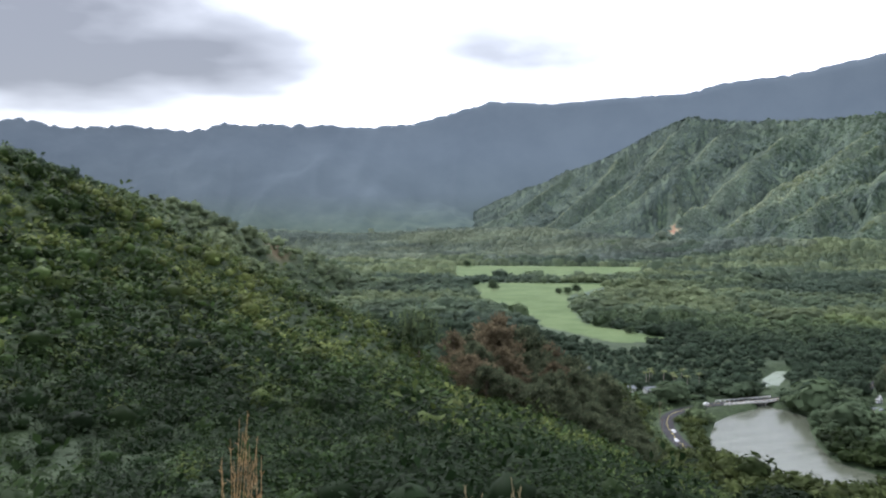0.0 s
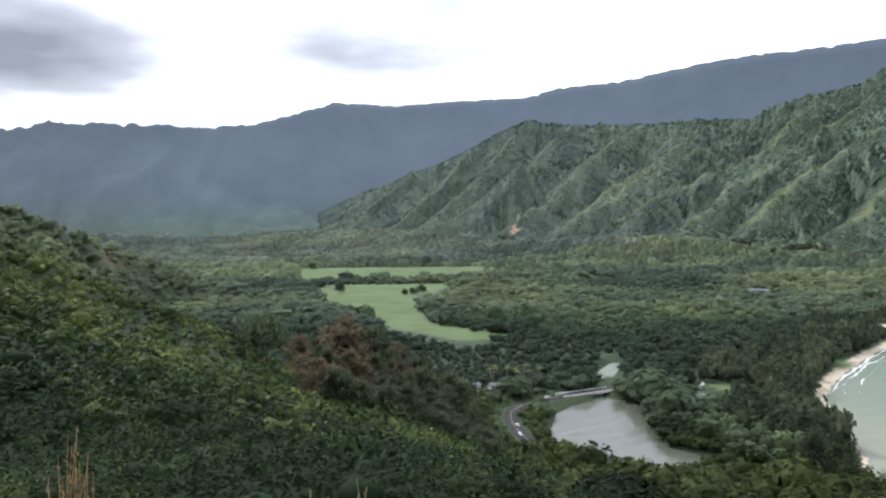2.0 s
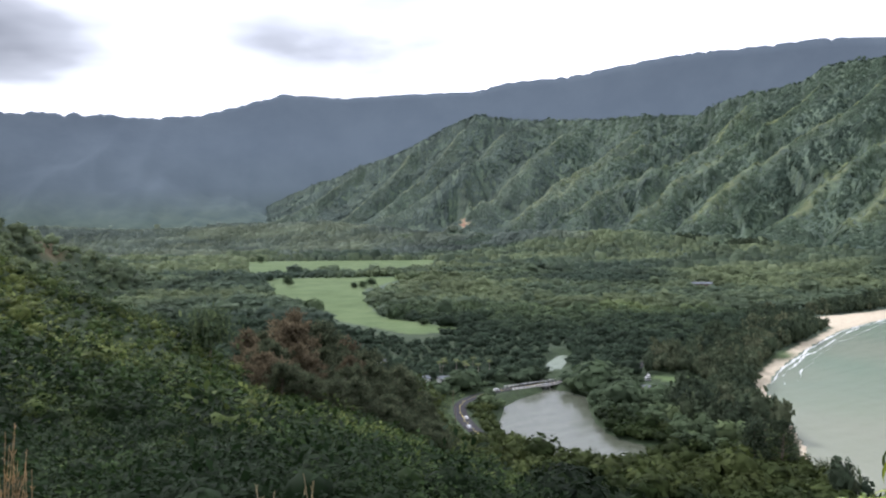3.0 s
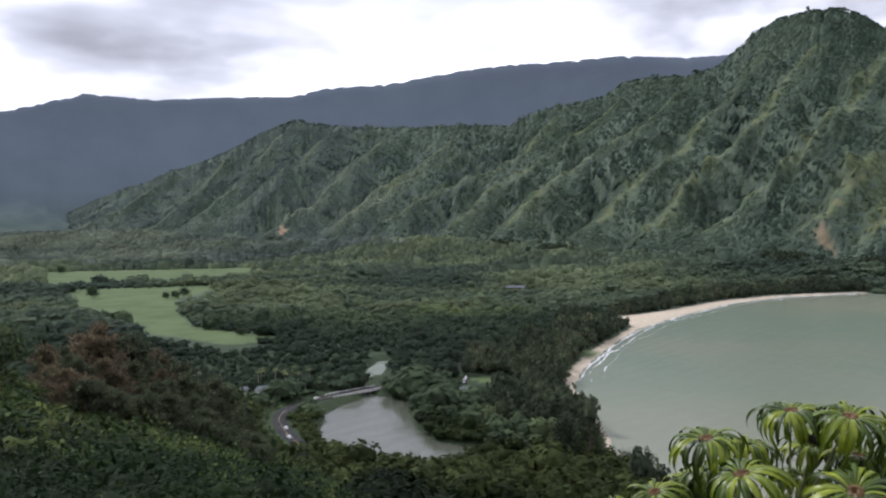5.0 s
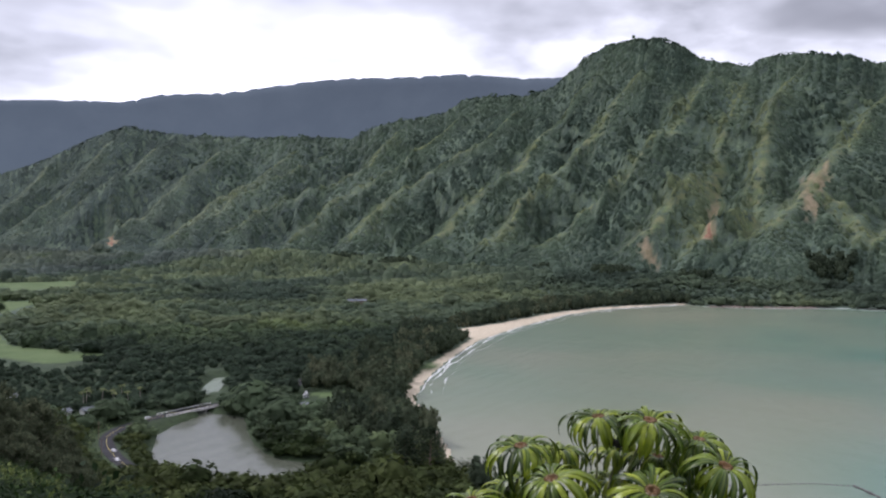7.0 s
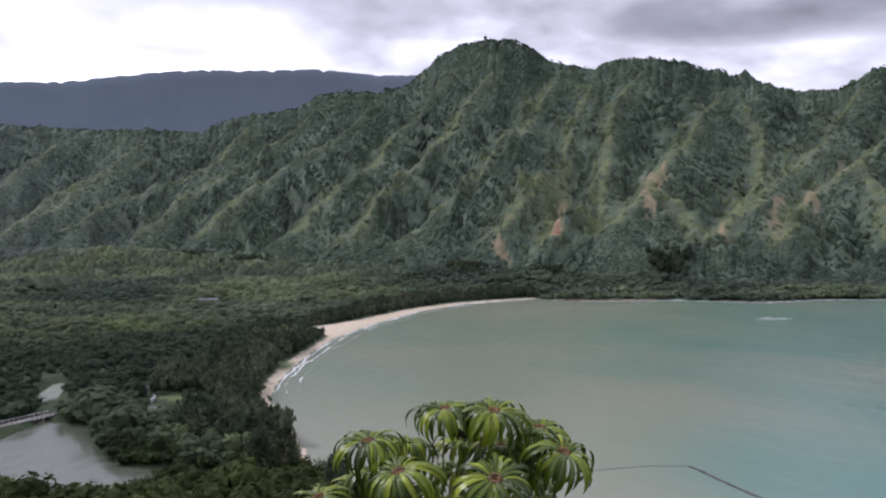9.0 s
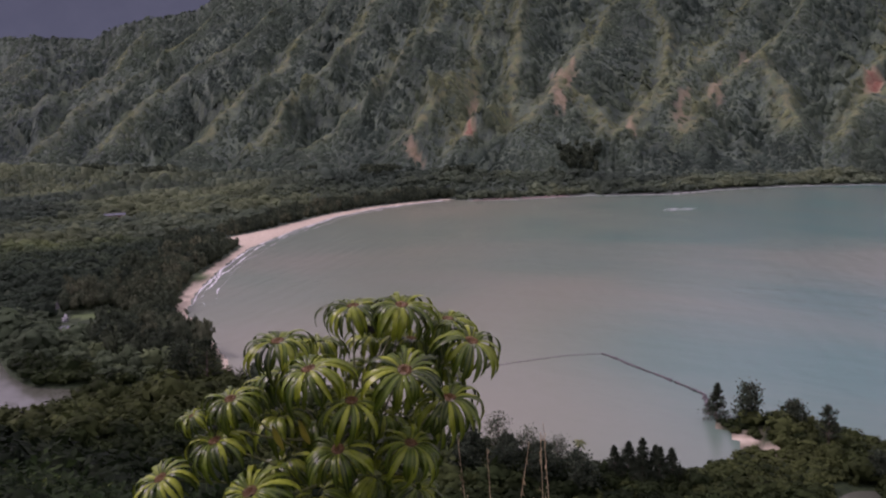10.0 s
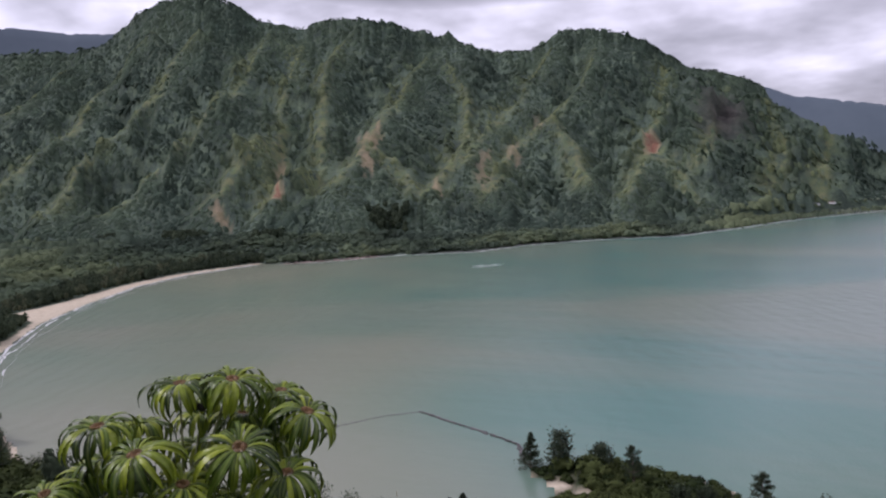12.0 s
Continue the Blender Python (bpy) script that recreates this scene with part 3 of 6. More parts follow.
# bare scars on the spurs: azimuth, share of the way down, their half sizes, how red
SCARS = [(53.2, 0.83, 0.40, 0.025, 0.9), (53.6, 0.68, 0.30, 0.05, 0.45), (49.3, 0.88, 0.6, 0.025, 0.55), (59.5, 0.58, 0.7, 0.05, 0.5), (59.1, 0.69, 0.35, 0.05, 0.5),
         (63.7, 0.75, 0.35, 0.05, 0.5), (68.9, 0.58, 0.45, 0.05, 0.4), (66.9, 0.70, 0.40, 0.06, 0.4), (70.6, 0.46, 0.35, 0.05, 0.35), (77.8, 0.56, 0.5, 0.04, 0.75),
         (15.0, 0.90, 0.35, 0.05, 0.8)]


def scars(az, q):
    best = np.zeros(np.shape(az))
    for sa, sq, wa, wq, amount in SCARS:
        edge = 1.3 - np.hypot((az - sa) / wa, (q - sq) / wq) + 0.8 * fbm(az * 4, q * 30, 3, 67)
        best = np.maximum(best, amount * np.clip(edge * 1.4, 0, 1))
    return best


def build_ground():
    a, r = np.meshgrid(AZ, RINGS, indexing="ij")
    x, y = r * np.sin(np.radians(a)), r * np.cos(np.radians(a))
    z = ground(x, y)
    na, nr = a.shape
    idx = np.arange(na * nr).reshape(na, nr)
    nxt = np.roll(idx, -1, axis=0)
    quads = np.stack([idx[:, :-1], idx[:, 1:], nxt[:, 1:], nxt[:, :-1]], -1).reshape(-1, 4)
    shore = signed(x, y, SEA)
    az, rr = polar(x, y)
    on, q, zc, zt = mountain(az, rr)
    on = on & (q > 0) & (q < 1.0)
    qc = np.clip(q, 0, 1)
    flank, near, west = spur_field(x, y, az, rr)
    # Dry grass on spur backs, spread over west faces to paint their sunlight.
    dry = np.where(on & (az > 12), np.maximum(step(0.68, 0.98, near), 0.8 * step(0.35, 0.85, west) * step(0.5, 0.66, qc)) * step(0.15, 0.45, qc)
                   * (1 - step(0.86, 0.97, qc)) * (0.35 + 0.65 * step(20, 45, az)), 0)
    dry = np.where((az < 1) & (az > -60) & (rr > 500), 0.3, dry)
    bare = scars(az, qc) * on
    sr = curve(az, SPUR_R)
    bare = np.maximum(bare, np.clip(1.4 - np.hypot((az + 10.9) / 0.8, (rr - sr + 25) / 40), 0, 1) * 0.9)
    rock = np.where(on, np.clip(1.2 - np.hypot((az - 82.3) / 2.0, (qc - 0.38) / 0.20), 0, 1), 0)
    rock = np.maximum(rock, np.where((shore > 0) & (shore < 9) & (az > 53), 0.9, 0))
    turf = np.where(inside(x, y, FIELD_FAR) | inside(x, y, FIELD_NEAR) | inside(x, y, LAWN), 1.0, 0.0)
    width = np.where(az < 52, curve(rr, BEACH_WIDTH), 4)
    sand = np.where((shore < width) & (z < 3.2) & ((az < 52) | ((rr < 420) & (y < 60))), 1.0, 0.0)
    bank = np.hypot((0.32 * (x - 311) + 0.95 * (y - 106)) / 15, (0.95 * (x - 311) - 0.32 * (y - 106)) / 3.2)
    sand = np.maximum(sand, np.clip(1.8 - bank - 0.4 * fbm(x / 5, y / 5, 2, 3), 0, 1))
    bare = np.maximum(bare, np.clip(1.4 - np.hypot((x - 326) / 7, (y - 102) / 9), 0, 1) * 0.45)
    bank = np.hypot((x - 286) / 13, (y - 29) / 10)
    turf = np.maximum(turf, np.clip(1.5 - bank, 0, 1) * 0.6)
    sand = np.maximum(sand, np.clip(1.0 - np.hypot((x - 280) / 6, (y - 31) / 5), 0, 1))
    verge = np.hypot(((x - 440) * 0.75 + (y - 622) * 0.66) / 26, ((x - 440) * 0.66 - (y - 622) * 0.75) / 8)
    sand = sand * (1 - np.clip(1.3 - verge, 0, 1))
    turf = np.maximum(turf, np.clip(1.3 - verge, 0, 1))
    turf = np.maximum(turf, np.where(inside(x, y, ROADSIDE), 0.15, 0))
    # under: how far the painted gap shade darkens the ground.
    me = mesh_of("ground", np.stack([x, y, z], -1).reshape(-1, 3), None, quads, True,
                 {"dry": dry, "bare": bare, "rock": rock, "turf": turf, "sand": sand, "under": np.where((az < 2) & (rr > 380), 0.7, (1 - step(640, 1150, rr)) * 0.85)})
    me.materials.append(MAT_LAND)
    return tagged(new("ground", me), "green valley, hillsides and pleated mountain slopes with red bare patches", "terrain", kind="structure")


build_ground()


def build_water():
    a, r = np.meshgrid(np.concatenate([np.arange(-180, 0, 6.0), np.arange(0, 110, 0.8), np.arange(110, 180, 6.0)]),
                       np.concatenate([[20.0, 120.0], np.arange(180, 2600, 12), [2800, 3300, 4000, 4940]]), indexing="ij")
    x, y = r * np.sin(np.radians(a)), r * np.cos(np.radians(a))
    na, nr = a.shape
    idx = np.arange(na * nr).reshape(na, nr)
    nxt = np.roll(idx, -1, axis=0)
    quads = np.stack([idx[:, :-1], idx[:, 1:], nxt[:, 1:], nxt[:, :-1]], -1).reshape(-1, 4)
    shore = -signed(x, y, SEA)
    clear = 0.30 + 0.62 * step(50, 80, a) - 0.22 * (1 - step(260, 640, r)) + 0.12 * fbm(x / 260, y / 160, 3, 4)
    reef = np.clip(1.4 - np.hypot((x - 1138) / 16, (y - 490) / 12), 0, 1)
    surf = reef + 0.8 * np.clip(1 - shore / 12, 0, 1) * (a > 53) * (r > 700)
    me = mesh_of("water", np.stack([x, y, 0 * x], -1).reshape(-1, 3), None, quads, True,
                 {"clear": np.clip(clear, 0, 1), "surf": np.clip(surf, 0, 1), "still": step(4, 16, -shore) * (signed(x, y, STREAM) > 14)})
    me.materials.append(MAT_WATER)
    return tagged(new("water", me), "calm grey-green bay water with pale silt and thin surf", "sea", kind="structure")


build_water()


def x_of(a, r):
    return r * np.sin(np.radians(a))


def build_far_range():
    a, r = np.meshgrid(np.concatenate([np.arange(-180, -44, 3.0), np.arange(-44, 112, 0.25), np.arange(112, 180, 3.0)]),
                       np.concatenate([np.linspace(3150, 4500, 56), [4560, 4700, 4900]]), indexing="ij")
    top = EYE + 4500 * np.tan(np.radians(curve(a, FAR_EL)))
    q = np.clip((4500 - r) / 1350, 0, 1)
    pleat = (1 - 2 * np.abs(value_noise(a * 0.38 + 2.2 * q, q * 1.2, 31))) + 0.45 * (1 - 2 * np.abs(value_noise(a * 1.1 + 2 * q, q * 2.5, 33)))
    wall = (1 - q) ** np.where(a < 20, 1.75, 2.1)
    z = 24 + (top - 24) * wall + np.maximum(top, 0) * 0.055 * q * (1 - q) * 4 * pleat
    z = z + np.where(q <= 0.03, 9 * fbm(a * 3.1, a * 0, 4, 35), 0) - np.maximum(r - 4500, 0) * 0.8
    behind = step(-8, 9, a) * (1 - step(97, 99, a))
    z = z + behind * np.minimum(0, 24 + (top - 24) * np.clip((r - 4060) / 440, 0, 1) - z)
    z = z + 26 * fbm(x_of(a, r) / 330, r / 330, 3, 37) * q * (1 - q) * 4
    x, y = r * np.sin(np.radians(a)), r * np.cos(np.radians(a))
    na, nr = a.shape
    idx = np.arange(na * nr).reshape(na, nr)
    nxt = np.roll(idx, -1, axis=0)
    quads = np.stack([idx[:, :-1], idx[:, 1:], nxt[:, 1:], nxt[:, :-1]], -1).reshape(-1, 4)
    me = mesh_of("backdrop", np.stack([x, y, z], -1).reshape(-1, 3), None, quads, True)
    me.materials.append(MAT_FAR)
    return tagged(new("backdrop", me), "distant mountain wall with haze painted as a blue-grey glow", "mountains", kind="structure")


build_far_range()


# ---- foliage ----
def ico(level):
    bm = bmesh.new()
    bmesh.ops.create_icosphere(bm, subdivisions=level, radius=1.0)
    v = np.array([p.co[:] for p in bm.verts])
    f = np.array([[p.index for p in face.verts] for face in bm.faces])
    bm.free()
    return v, f


def crown(rng, cards, size, core=1, height=0.85, lumps=5, lean=0.35):
    """A unit crown: a lumpy core with leaf clusters standing off it. Corners and triangles."""
    v, f = ico(core)
    knobs = rng.normal(size=(lumps, 3))
    knobs[:, 2] = np.abs(knobs[:, 2]) * 0.7
    knobs /= np.linalg.norm(knobs, axis=1)[:, None]

    def radius(d):
        return 0.66 + 0.34 * np.clip((d @ knobs.T).max(1), 0, 1) ** 3

    dirs = v / np.linalg.norm(v, axis=1)[:, None]
    body = dirs * (radius(dirs) * 0.86)[:, None]
    d = rng.normal(size=(cards, 3))
    d[:, 2] = np.where(d[:, 2] < -0.5, -d[:, 2], d[:, 2])
    d /= np.linalg.norm(d, axis=1)[:, None]
    centre = d * (radius(d) * rng.uniform(0.82, 1.12, cards))[:, None]
    nrm = d + rng.normal(size=(cards, 3)) * lean
    nrm[:, 2] += 0.25
    nrm /= np.linalg.norm(nrm, axis=1)[:, None]
    t = np.cross(nrm, rng.normal(size=(cards, 3)))
    t /= np.linalg.norm(t, axis=1)[:, None]
    b = np.cross(nrm, t)
    s = size * rng.uniform(0.6, 1.3, cards)[:, None]
    long = rng.uniform(0.7, 1.5, cards)[:, None]
    quad = np.stack([centre - t * s * long, centre - b * s * 0.7 - nrm * s * 0.25, centre + t * s * long, centre + b * s * 0.7 - nrm * s * 0.25], 1).reshape(-1, 3)
    k = len(body) + np.arange(cards)[:, None] * 4
    tris = np.concatenate([f, np.concatenate([k + [[0, 1, 2]], k + [[0, 2, 3]]])])
    out = np.concatenate([body, quad])
    out[:, 2] = out[:, 2] * height
    return out, tris


def scatter(name, forms, x, y, z, sx, sz, tint, material, label, category, fall=None):
    """Many plants joined into one object: forms are shared out at random and turned."""
    n = len(x)
    which = RNG.integers(0, len(forms), n)
    turn = RNG.uniform(0, 2 * np.pi, n)
    vs, ts, tn, base = [], [], [], 0
    for k, (v, f) in enumerate(forms):
        i = np.nonzero(which == k)[0]
        if not len(i):
            continue
        c, s = np.cos(turn[i])[:, None], np.sin(turn[i])[:, None]
        px = (v[None, :, 0] * c - v[None, :, 1] * s) * sx[i, None] + x[i, None]
        py = (v[None, :, 0] * s + v[None, :, 1] * c) * sx[i, None] + y[i, None]
        pz = v[None, :, 2] * sz[i, None] + z[i, None]
        if fall is not None:
            pz = pz + (px - x[i, None]) * fall[0][i, None] + (py - y[i, None]) * fall[1][i, None]
        vs.append(np.stack([px, py, pz], -1).reshape(-1, 3))
        ts.append((f[None] + (base + np.arange(len(i)) * len(v))[:, None, None]).reshape(-1, 3))
        tn.append(np.repeat(tint[i], len(v)))
        base += len(i) * len(v)
    me = mesh_of(name, np.concatenate(vs), np.concatenate(ts), None, True, {"tint": np.concatenate(tn)})
    me.materials.append(material)
    return tagged(new(name, me), label, category, kind="stuff")


def spread(r0, r1, a0, a1, gap):
    """Jittered places over a ring sector, a gap apart."""
    lo = -r1
    n = int(2 * r1 / gap) + 1
    gx, gy = np.meshgrid(lo + np.arange(n) * gap, lo + np.arange(n) * gap)
    gx = (gx + RNG.uniform(-0.45, 0.45, gx.shape) * gap).ravel()
    gy = (gy + RNG.uniform(-0.45, 0.45, gy.shape) * gap).ravel()
    az, r = polar(gx, gy)
    keep = (r > r0) & (r < r1) & (az > a0) & (az < a1)
    return gx[keep], gy[keep]


def clear_of_open(x, y, tree):
    """Where trees may stand: off the water, sand, fields, lawn and road, and out of the camera's view of them."""
    shore = signed(x, y, SEA)
    az, r = polar(x, y)
    margin = np.where(az < 52, 4 + curve(r, BEACH_WIDTH), np.where(r < 420, 3, 5))
    ok = shore > margin
    for poly in (LAGOON, STREAM, POND):
        ok &= (signed(x, y, poly) > tree * (0.55 if poly is STREAM else 0.15)) | ((y < 612) & (signed(x, y, poly) > 0) if poly is STREAM else False)
    for poly in (FIELD_FAR, FIELD_NEAR):
        edge = -2 + 6 * value_noise(x / 40, y / 40, 8)
        ok &= (signed(x, y, poly) > edge) & (signed(x * 1.07, y * 1.07, poly) > edge)
    ok &= ~inside(x, y, LAWN_SIGHT_GAP) & ~inside(x, y, ROADSIDE)
    # Gaps reach towards the camera, so that trees don't hide these from it.
    for cx, cy, cr in CLEARINGS:
        far = np.hypot(cx, cy)
        along, across = (x * cx + y * cy) / far, np.abs(x * cy - y * cx) / far
        ok &= ~((across < cr) & (along < far + cr) & (along > far - cr * 2.6))
    near, beside = (x * 196 + y * 552) / 585.8, np.abs(x * 552 - y * 196) / 585.8
    ok &= ~((beside < 21) & (near > 538) & (near < 592))
    near, beside = (x * 250 + y * 641) / 688.0, np.abs(x * 641 - y * 250) / 688.0
    ok &= ~((beside < 7) & (near > 605) & (near < 760))
    ok &= np.hypot((0.32 * (x - 311) + 0.95 * (y - 106)) / 17, (0.95 * (x - 311) - 0.32 * (y - 106)) / 4.5) > 1
    ok &= np.hypot(x - 286, y - 29) > 13
    if tree > 3:
        ok &= np.hypot((x - 288) / 20, (y - 92) / 24) > 1
    ok &= np.hypot((x - 326) / 6, (y - 102) / 8) > 1
    ok &= line_distance(x, y, ROAD) > np.where(y < 428, 3.0, 6.0)
    return ok


frng = np.random.default_rng(3)
NEAR_FORMS = [crown(frng, 68, 0.18, 1, h, 8) for h in (0.75, 0.85, 1.0, 0.7)]
LOWER_FORMS = [crown(frng, 52, 0.20, 1, h, 8) for h in (0.75, 0.85, 1.0, 0.7)]
MID_FORMS = [crown(frng, 34, 0.26, 1, h, 6) for h in (0.7, 0.85, 0.95, 0.65)]
FAR_FORMS = [crown(frng, 13, 0.34, 1, h, 5) for h in (0.6, 0.75, 0.85)]
LOW_FORMS = [crown(frng, 8, 0.38, 1, h, 4) for h in (0.6, 0.8)]
FEATHER_FORMS = [crown(frng, 44, 0.22, 1, h, 7, 0.9) for h in (1.3, 1.5, 1.15)]


def dome(rng):
    """A low rounded tree top seen from afar: two uneven rings under a flat cap."""
    ring = np.arange(5) * 2 * np.pi / 5
    low = np.stack([np.cos(ring), np.sin(ring), 0 * ring - 0.9], 1) * rng.uniform(0.85, 1.1, (5, 1))
    high = np.stack([0.68 * np.cos(ring + 0.6), 0.68 * np.sin(ring + 0.6), 0 * ring + 0.55], 1) * rng.uniform(0.7, 1.3, (5, 1))
    v = np.concatenate([low, high])
    f = []
    for k in range(5):
        n = (k + 1) % 5
        f += [(k, n, 5 + k), (n, 5 + n, 5 + k)]
    return v, np.array(f + [(5, 6, 7), (5, 7, 8), (5, 8, 9)])


DOMES = [dome(frng) for _ in range(6)]


def belt(x, y):
    """The strip of dark ironwoods behind the beach."""
    az, r = polar(x, y)
    return (signed(x, y, LAGOON) > 48) & (signed(x, y, SEA) < 85 + 25 * value_noise(x / 60, y / 60, 61)) & (az < 52) & (az > 27) & (r > 380) & (r < 1560)


def wood(name, forms, r0, r1, gap, size, material, label, a0=-32, a1=96, hidden=False):
    x, y = spread(r0 * 0.85, r1 * 1.15, a0, a1, gap)
    az, r = polar(x, y)
    ragged = r * (1 + 0.10 * fbm(x / 130, y / 130, 3, 81))
    ok = (ragged > r0) & (ragged < r1)
    x, y = x[ok], y[ok]
    ok = clear_of_open(x, y, size)
    x, y = x[ok], y[ok]
    z = ground(x, y)
    az, r = polar(x, y)
    on, q, zc, zt = mountain(az, r)
    hill = curve(az, HILL_EL)
    seen = np.degrees(np.arctan2(z + 14 - EYE, r)) > hill - 0.5
    below = np.degrees(np.arctan2(z + 9 - EYE, r)) < -28.5
    ok = ~(on & (q < 0.97) & (q > -5)) & ~below & (z > 0.8) & (seen != hidden) & ~belt(x, y)
    x, y, z, r = x[ok], y[ok], z[ok], r[ok]
    n = len(x)
    patch = fbm(x / 110, y / 110, 3, 13)
    grove = fbm(x / 320, y / 200, 2, 43)
    s = size * RNG.uniform(0.5, 1.25, n) * (1 + 0.35 * patch)
    big = (RNG.uniform(0, 1, n) < 0.06) & (r > 200)
    s = np.where(big, s * 1.6, s)
    s = np.where(r < 200, np.minimum(s, 2.2 + r * 0.022), s)
    bank = np.minimum(signed(x, y, LAGOON), signed(x, y, POND))
    s = np.where((bank < 30) & (x < 190) & (y > 440), s * 0.55, s)
    s = np.where((signed(x, y, LAGOON) < 46) & (x > 196) & (y > 385) & (y < 525), s * 1.45, s)
    s = np.where((x > 268) & (y < 140), s * 0.62, s)
    tint = np.clip(0.42 + 0.26 * patch + 0.75 * grove + RNG.normal(0, 0.11, n), 0, 1)
    tall = s * RNG.uniform(0.7, 1.2, n) * (1 - 0.4 * step(2300, 2700, r))
    return scatter(name, forms, x, y, z + tall * 0.4, s, tall, tint, material, label, "woods")


wood("valley_woods", NEAR_FORMS, 80, 190, 4.0, 4.9, MAT_NEAR_TREE, "green trees on the steep slope below the trail, shade painted in", 20, 94)
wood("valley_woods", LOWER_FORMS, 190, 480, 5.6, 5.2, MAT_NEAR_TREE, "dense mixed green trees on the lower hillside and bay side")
wood("valley_woods", MID_FORMS, 480, 1000, 9.0, 6.4, MAT_TREE, "dense green trees on the valley floor round the lagoon")
wood("valley_woods", FAR_FORMS, 1000, 1750, 13.2, 9.4, MAT_FAR_TREE, "green woods filling the middle valley, paled by painted haze")
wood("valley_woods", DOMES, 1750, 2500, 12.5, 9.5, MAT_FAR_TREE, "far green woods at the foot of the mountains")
wood("valley_woods", DOMES, 2500, 3700, 17.0, 13.0, MAT_HAZED_DISTANT, "distant woods at the head of the valley, haze in their colour")
wood("valley_woods", LOW_FORMS, 190, 1750, 22.0, 14.0, MAT_TREE, "woods in the hollow behind the near hill", hidden=True)


def beach_belt():
    x, y = spread(380, 1560, 27, 52, 6.8)
    ok = clear_of_open(x, y, 4.0) & belt(x, y)
    x, y = x[ok], y[ok]
    n = len(x)
    s = RNG.uniform(3.0, 6.4, n) * (1 + 0.45 * fbm(x / 35, y / 35, 2, 91))
    tint = np.clip(RNG.normal(0.42, 0.2, n) + 0.3 * fbm(x / 50, y / 50, 2, 92), 0, 1)
    return scatter("ironwood_belt", FEATHER_FORMS, x, y, ground(x, y) + s * 1.1, s, s * RNG.uniform(0.95, 1.5, n), tint, MAT_PINE,
                   "dark feathery ironwoods lining the beach", "woods")


beach_belt()


def slope_canopy():
    x, y = spread(1650, 4150, 2, 97, 9.0)
    az, r = polar(x, y)
    on, q, zc, zt = mountain(az, r)
    ok = (q > -0.02) & (q < 0.99)
    x, y, az, r, q = x[ok], y[ok], az[ok], r[ok], q[ok]
    flank, near, west = spur_field(x, y, az, r)
    open_ridge = np.maximum(step(0.66, 1.0, near + 0.22 * fbm(x / 45, y / 45, 3, 47)), 0.7 * step(0.4, 0.95, west + 0.35 * fbm(x / 50, y / 50, 3, 48)) * step(0.5, 0.66, q))
    bald = open_ridge * step(0.18, 0.5, q) * (1 - step(0.86, 0.97, q)) * step(10, 35, az)
    cliff = np.hypot((az - 82.3) / 2.0, (q - 0.38) / 0.20) < 0.75
    ok = ~cliff & (scars(az, q) < 0.2) & (RNG.uniform(0, 1, len(x)) > 0.9 * bald)
    x, y, q, az, near, west = x[ok], y[ok], q[ok], az[ok], near[ok], west[ok]
    n = len(x)
    s = RNG.uniform(4.6, 7.8, n) * (1 + 0.3 * fbm(x / 60, y / 60, 2, 44))
    # West faces and spur backs lightened, gullies darkened: light and haze put into tint.
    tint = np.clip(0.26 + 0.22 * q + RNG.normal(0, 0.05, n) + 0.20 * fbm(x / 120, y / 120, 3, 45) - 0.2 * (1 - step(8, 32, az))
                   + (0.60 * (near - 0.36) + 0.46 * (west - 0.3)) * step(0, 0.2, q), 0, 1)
    e = 6.0
    fall = [np.clip((ground(x + e, y) - ground(x - e, y)) / (2 * e), -1.6, 1.6), np.clip((ground(x, y + e) - ground(x, y - e)) / (2 * e), -1.6, 1.6)]
    z, tall = ground(x, y) + 0.12 * s, s * RNG.uniform(0.15, 0.30, n)
    # Haze painted by material: the western forest takes the paler one.
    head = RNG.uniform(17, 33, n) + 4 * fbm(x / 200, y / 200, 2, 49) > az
    for at, material, label in ((head, MAT_HAZED_SLOPE, "low forest on the mountain's western flanks, paled by painted haze"), (~head, MAT_SLOPE_TREE, "close low forest clothing the mountain flanks")):
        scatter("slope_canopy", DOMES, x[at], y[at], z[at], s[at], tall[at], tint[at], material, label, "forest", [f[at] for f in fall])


slope_canopy()


def dark_groves():
    """Clumps of dark ironwood at the foot of the mountain."""
    xs, ys = [], []
    for az, r, wide, deep in ((47.3, 1800, 48, 26), (33.0, 2060, 40, 22), (29.5, 2180, 34, 20), (60.3, 1830, 48, 26), (43.0, 1870, 26, 16), (52.5, 1740, 30, 15)):
        n = int(wide * deep / 26)
        a, b = RNG.normal(0, wide * 0.5, n), RNG.normal(0, deep * 0.6, n)
        ca, sa = math.cos(radians(az)), math.sin(radians(az))
        xs.append(r * sa + a * ca + b * sa)
        ys.append(r * ca - a * sa + b * ca)
    x, y = np.concatenate(xs), np.concatenate(ys)
    n = len(x)
    s = RNG.uniform(5.5, 10, n)
    return scatter("dark_grove", FEATHER_FORMS, x, y, ground(x, y) + 0.8 * s, s, s * 1.1, np.clip(RNG.normal(0.3, 0.15, n), 0, 1), MAT_PINE,
                   "dark groves at the foot of the mountain", "woods")


dark_groves()


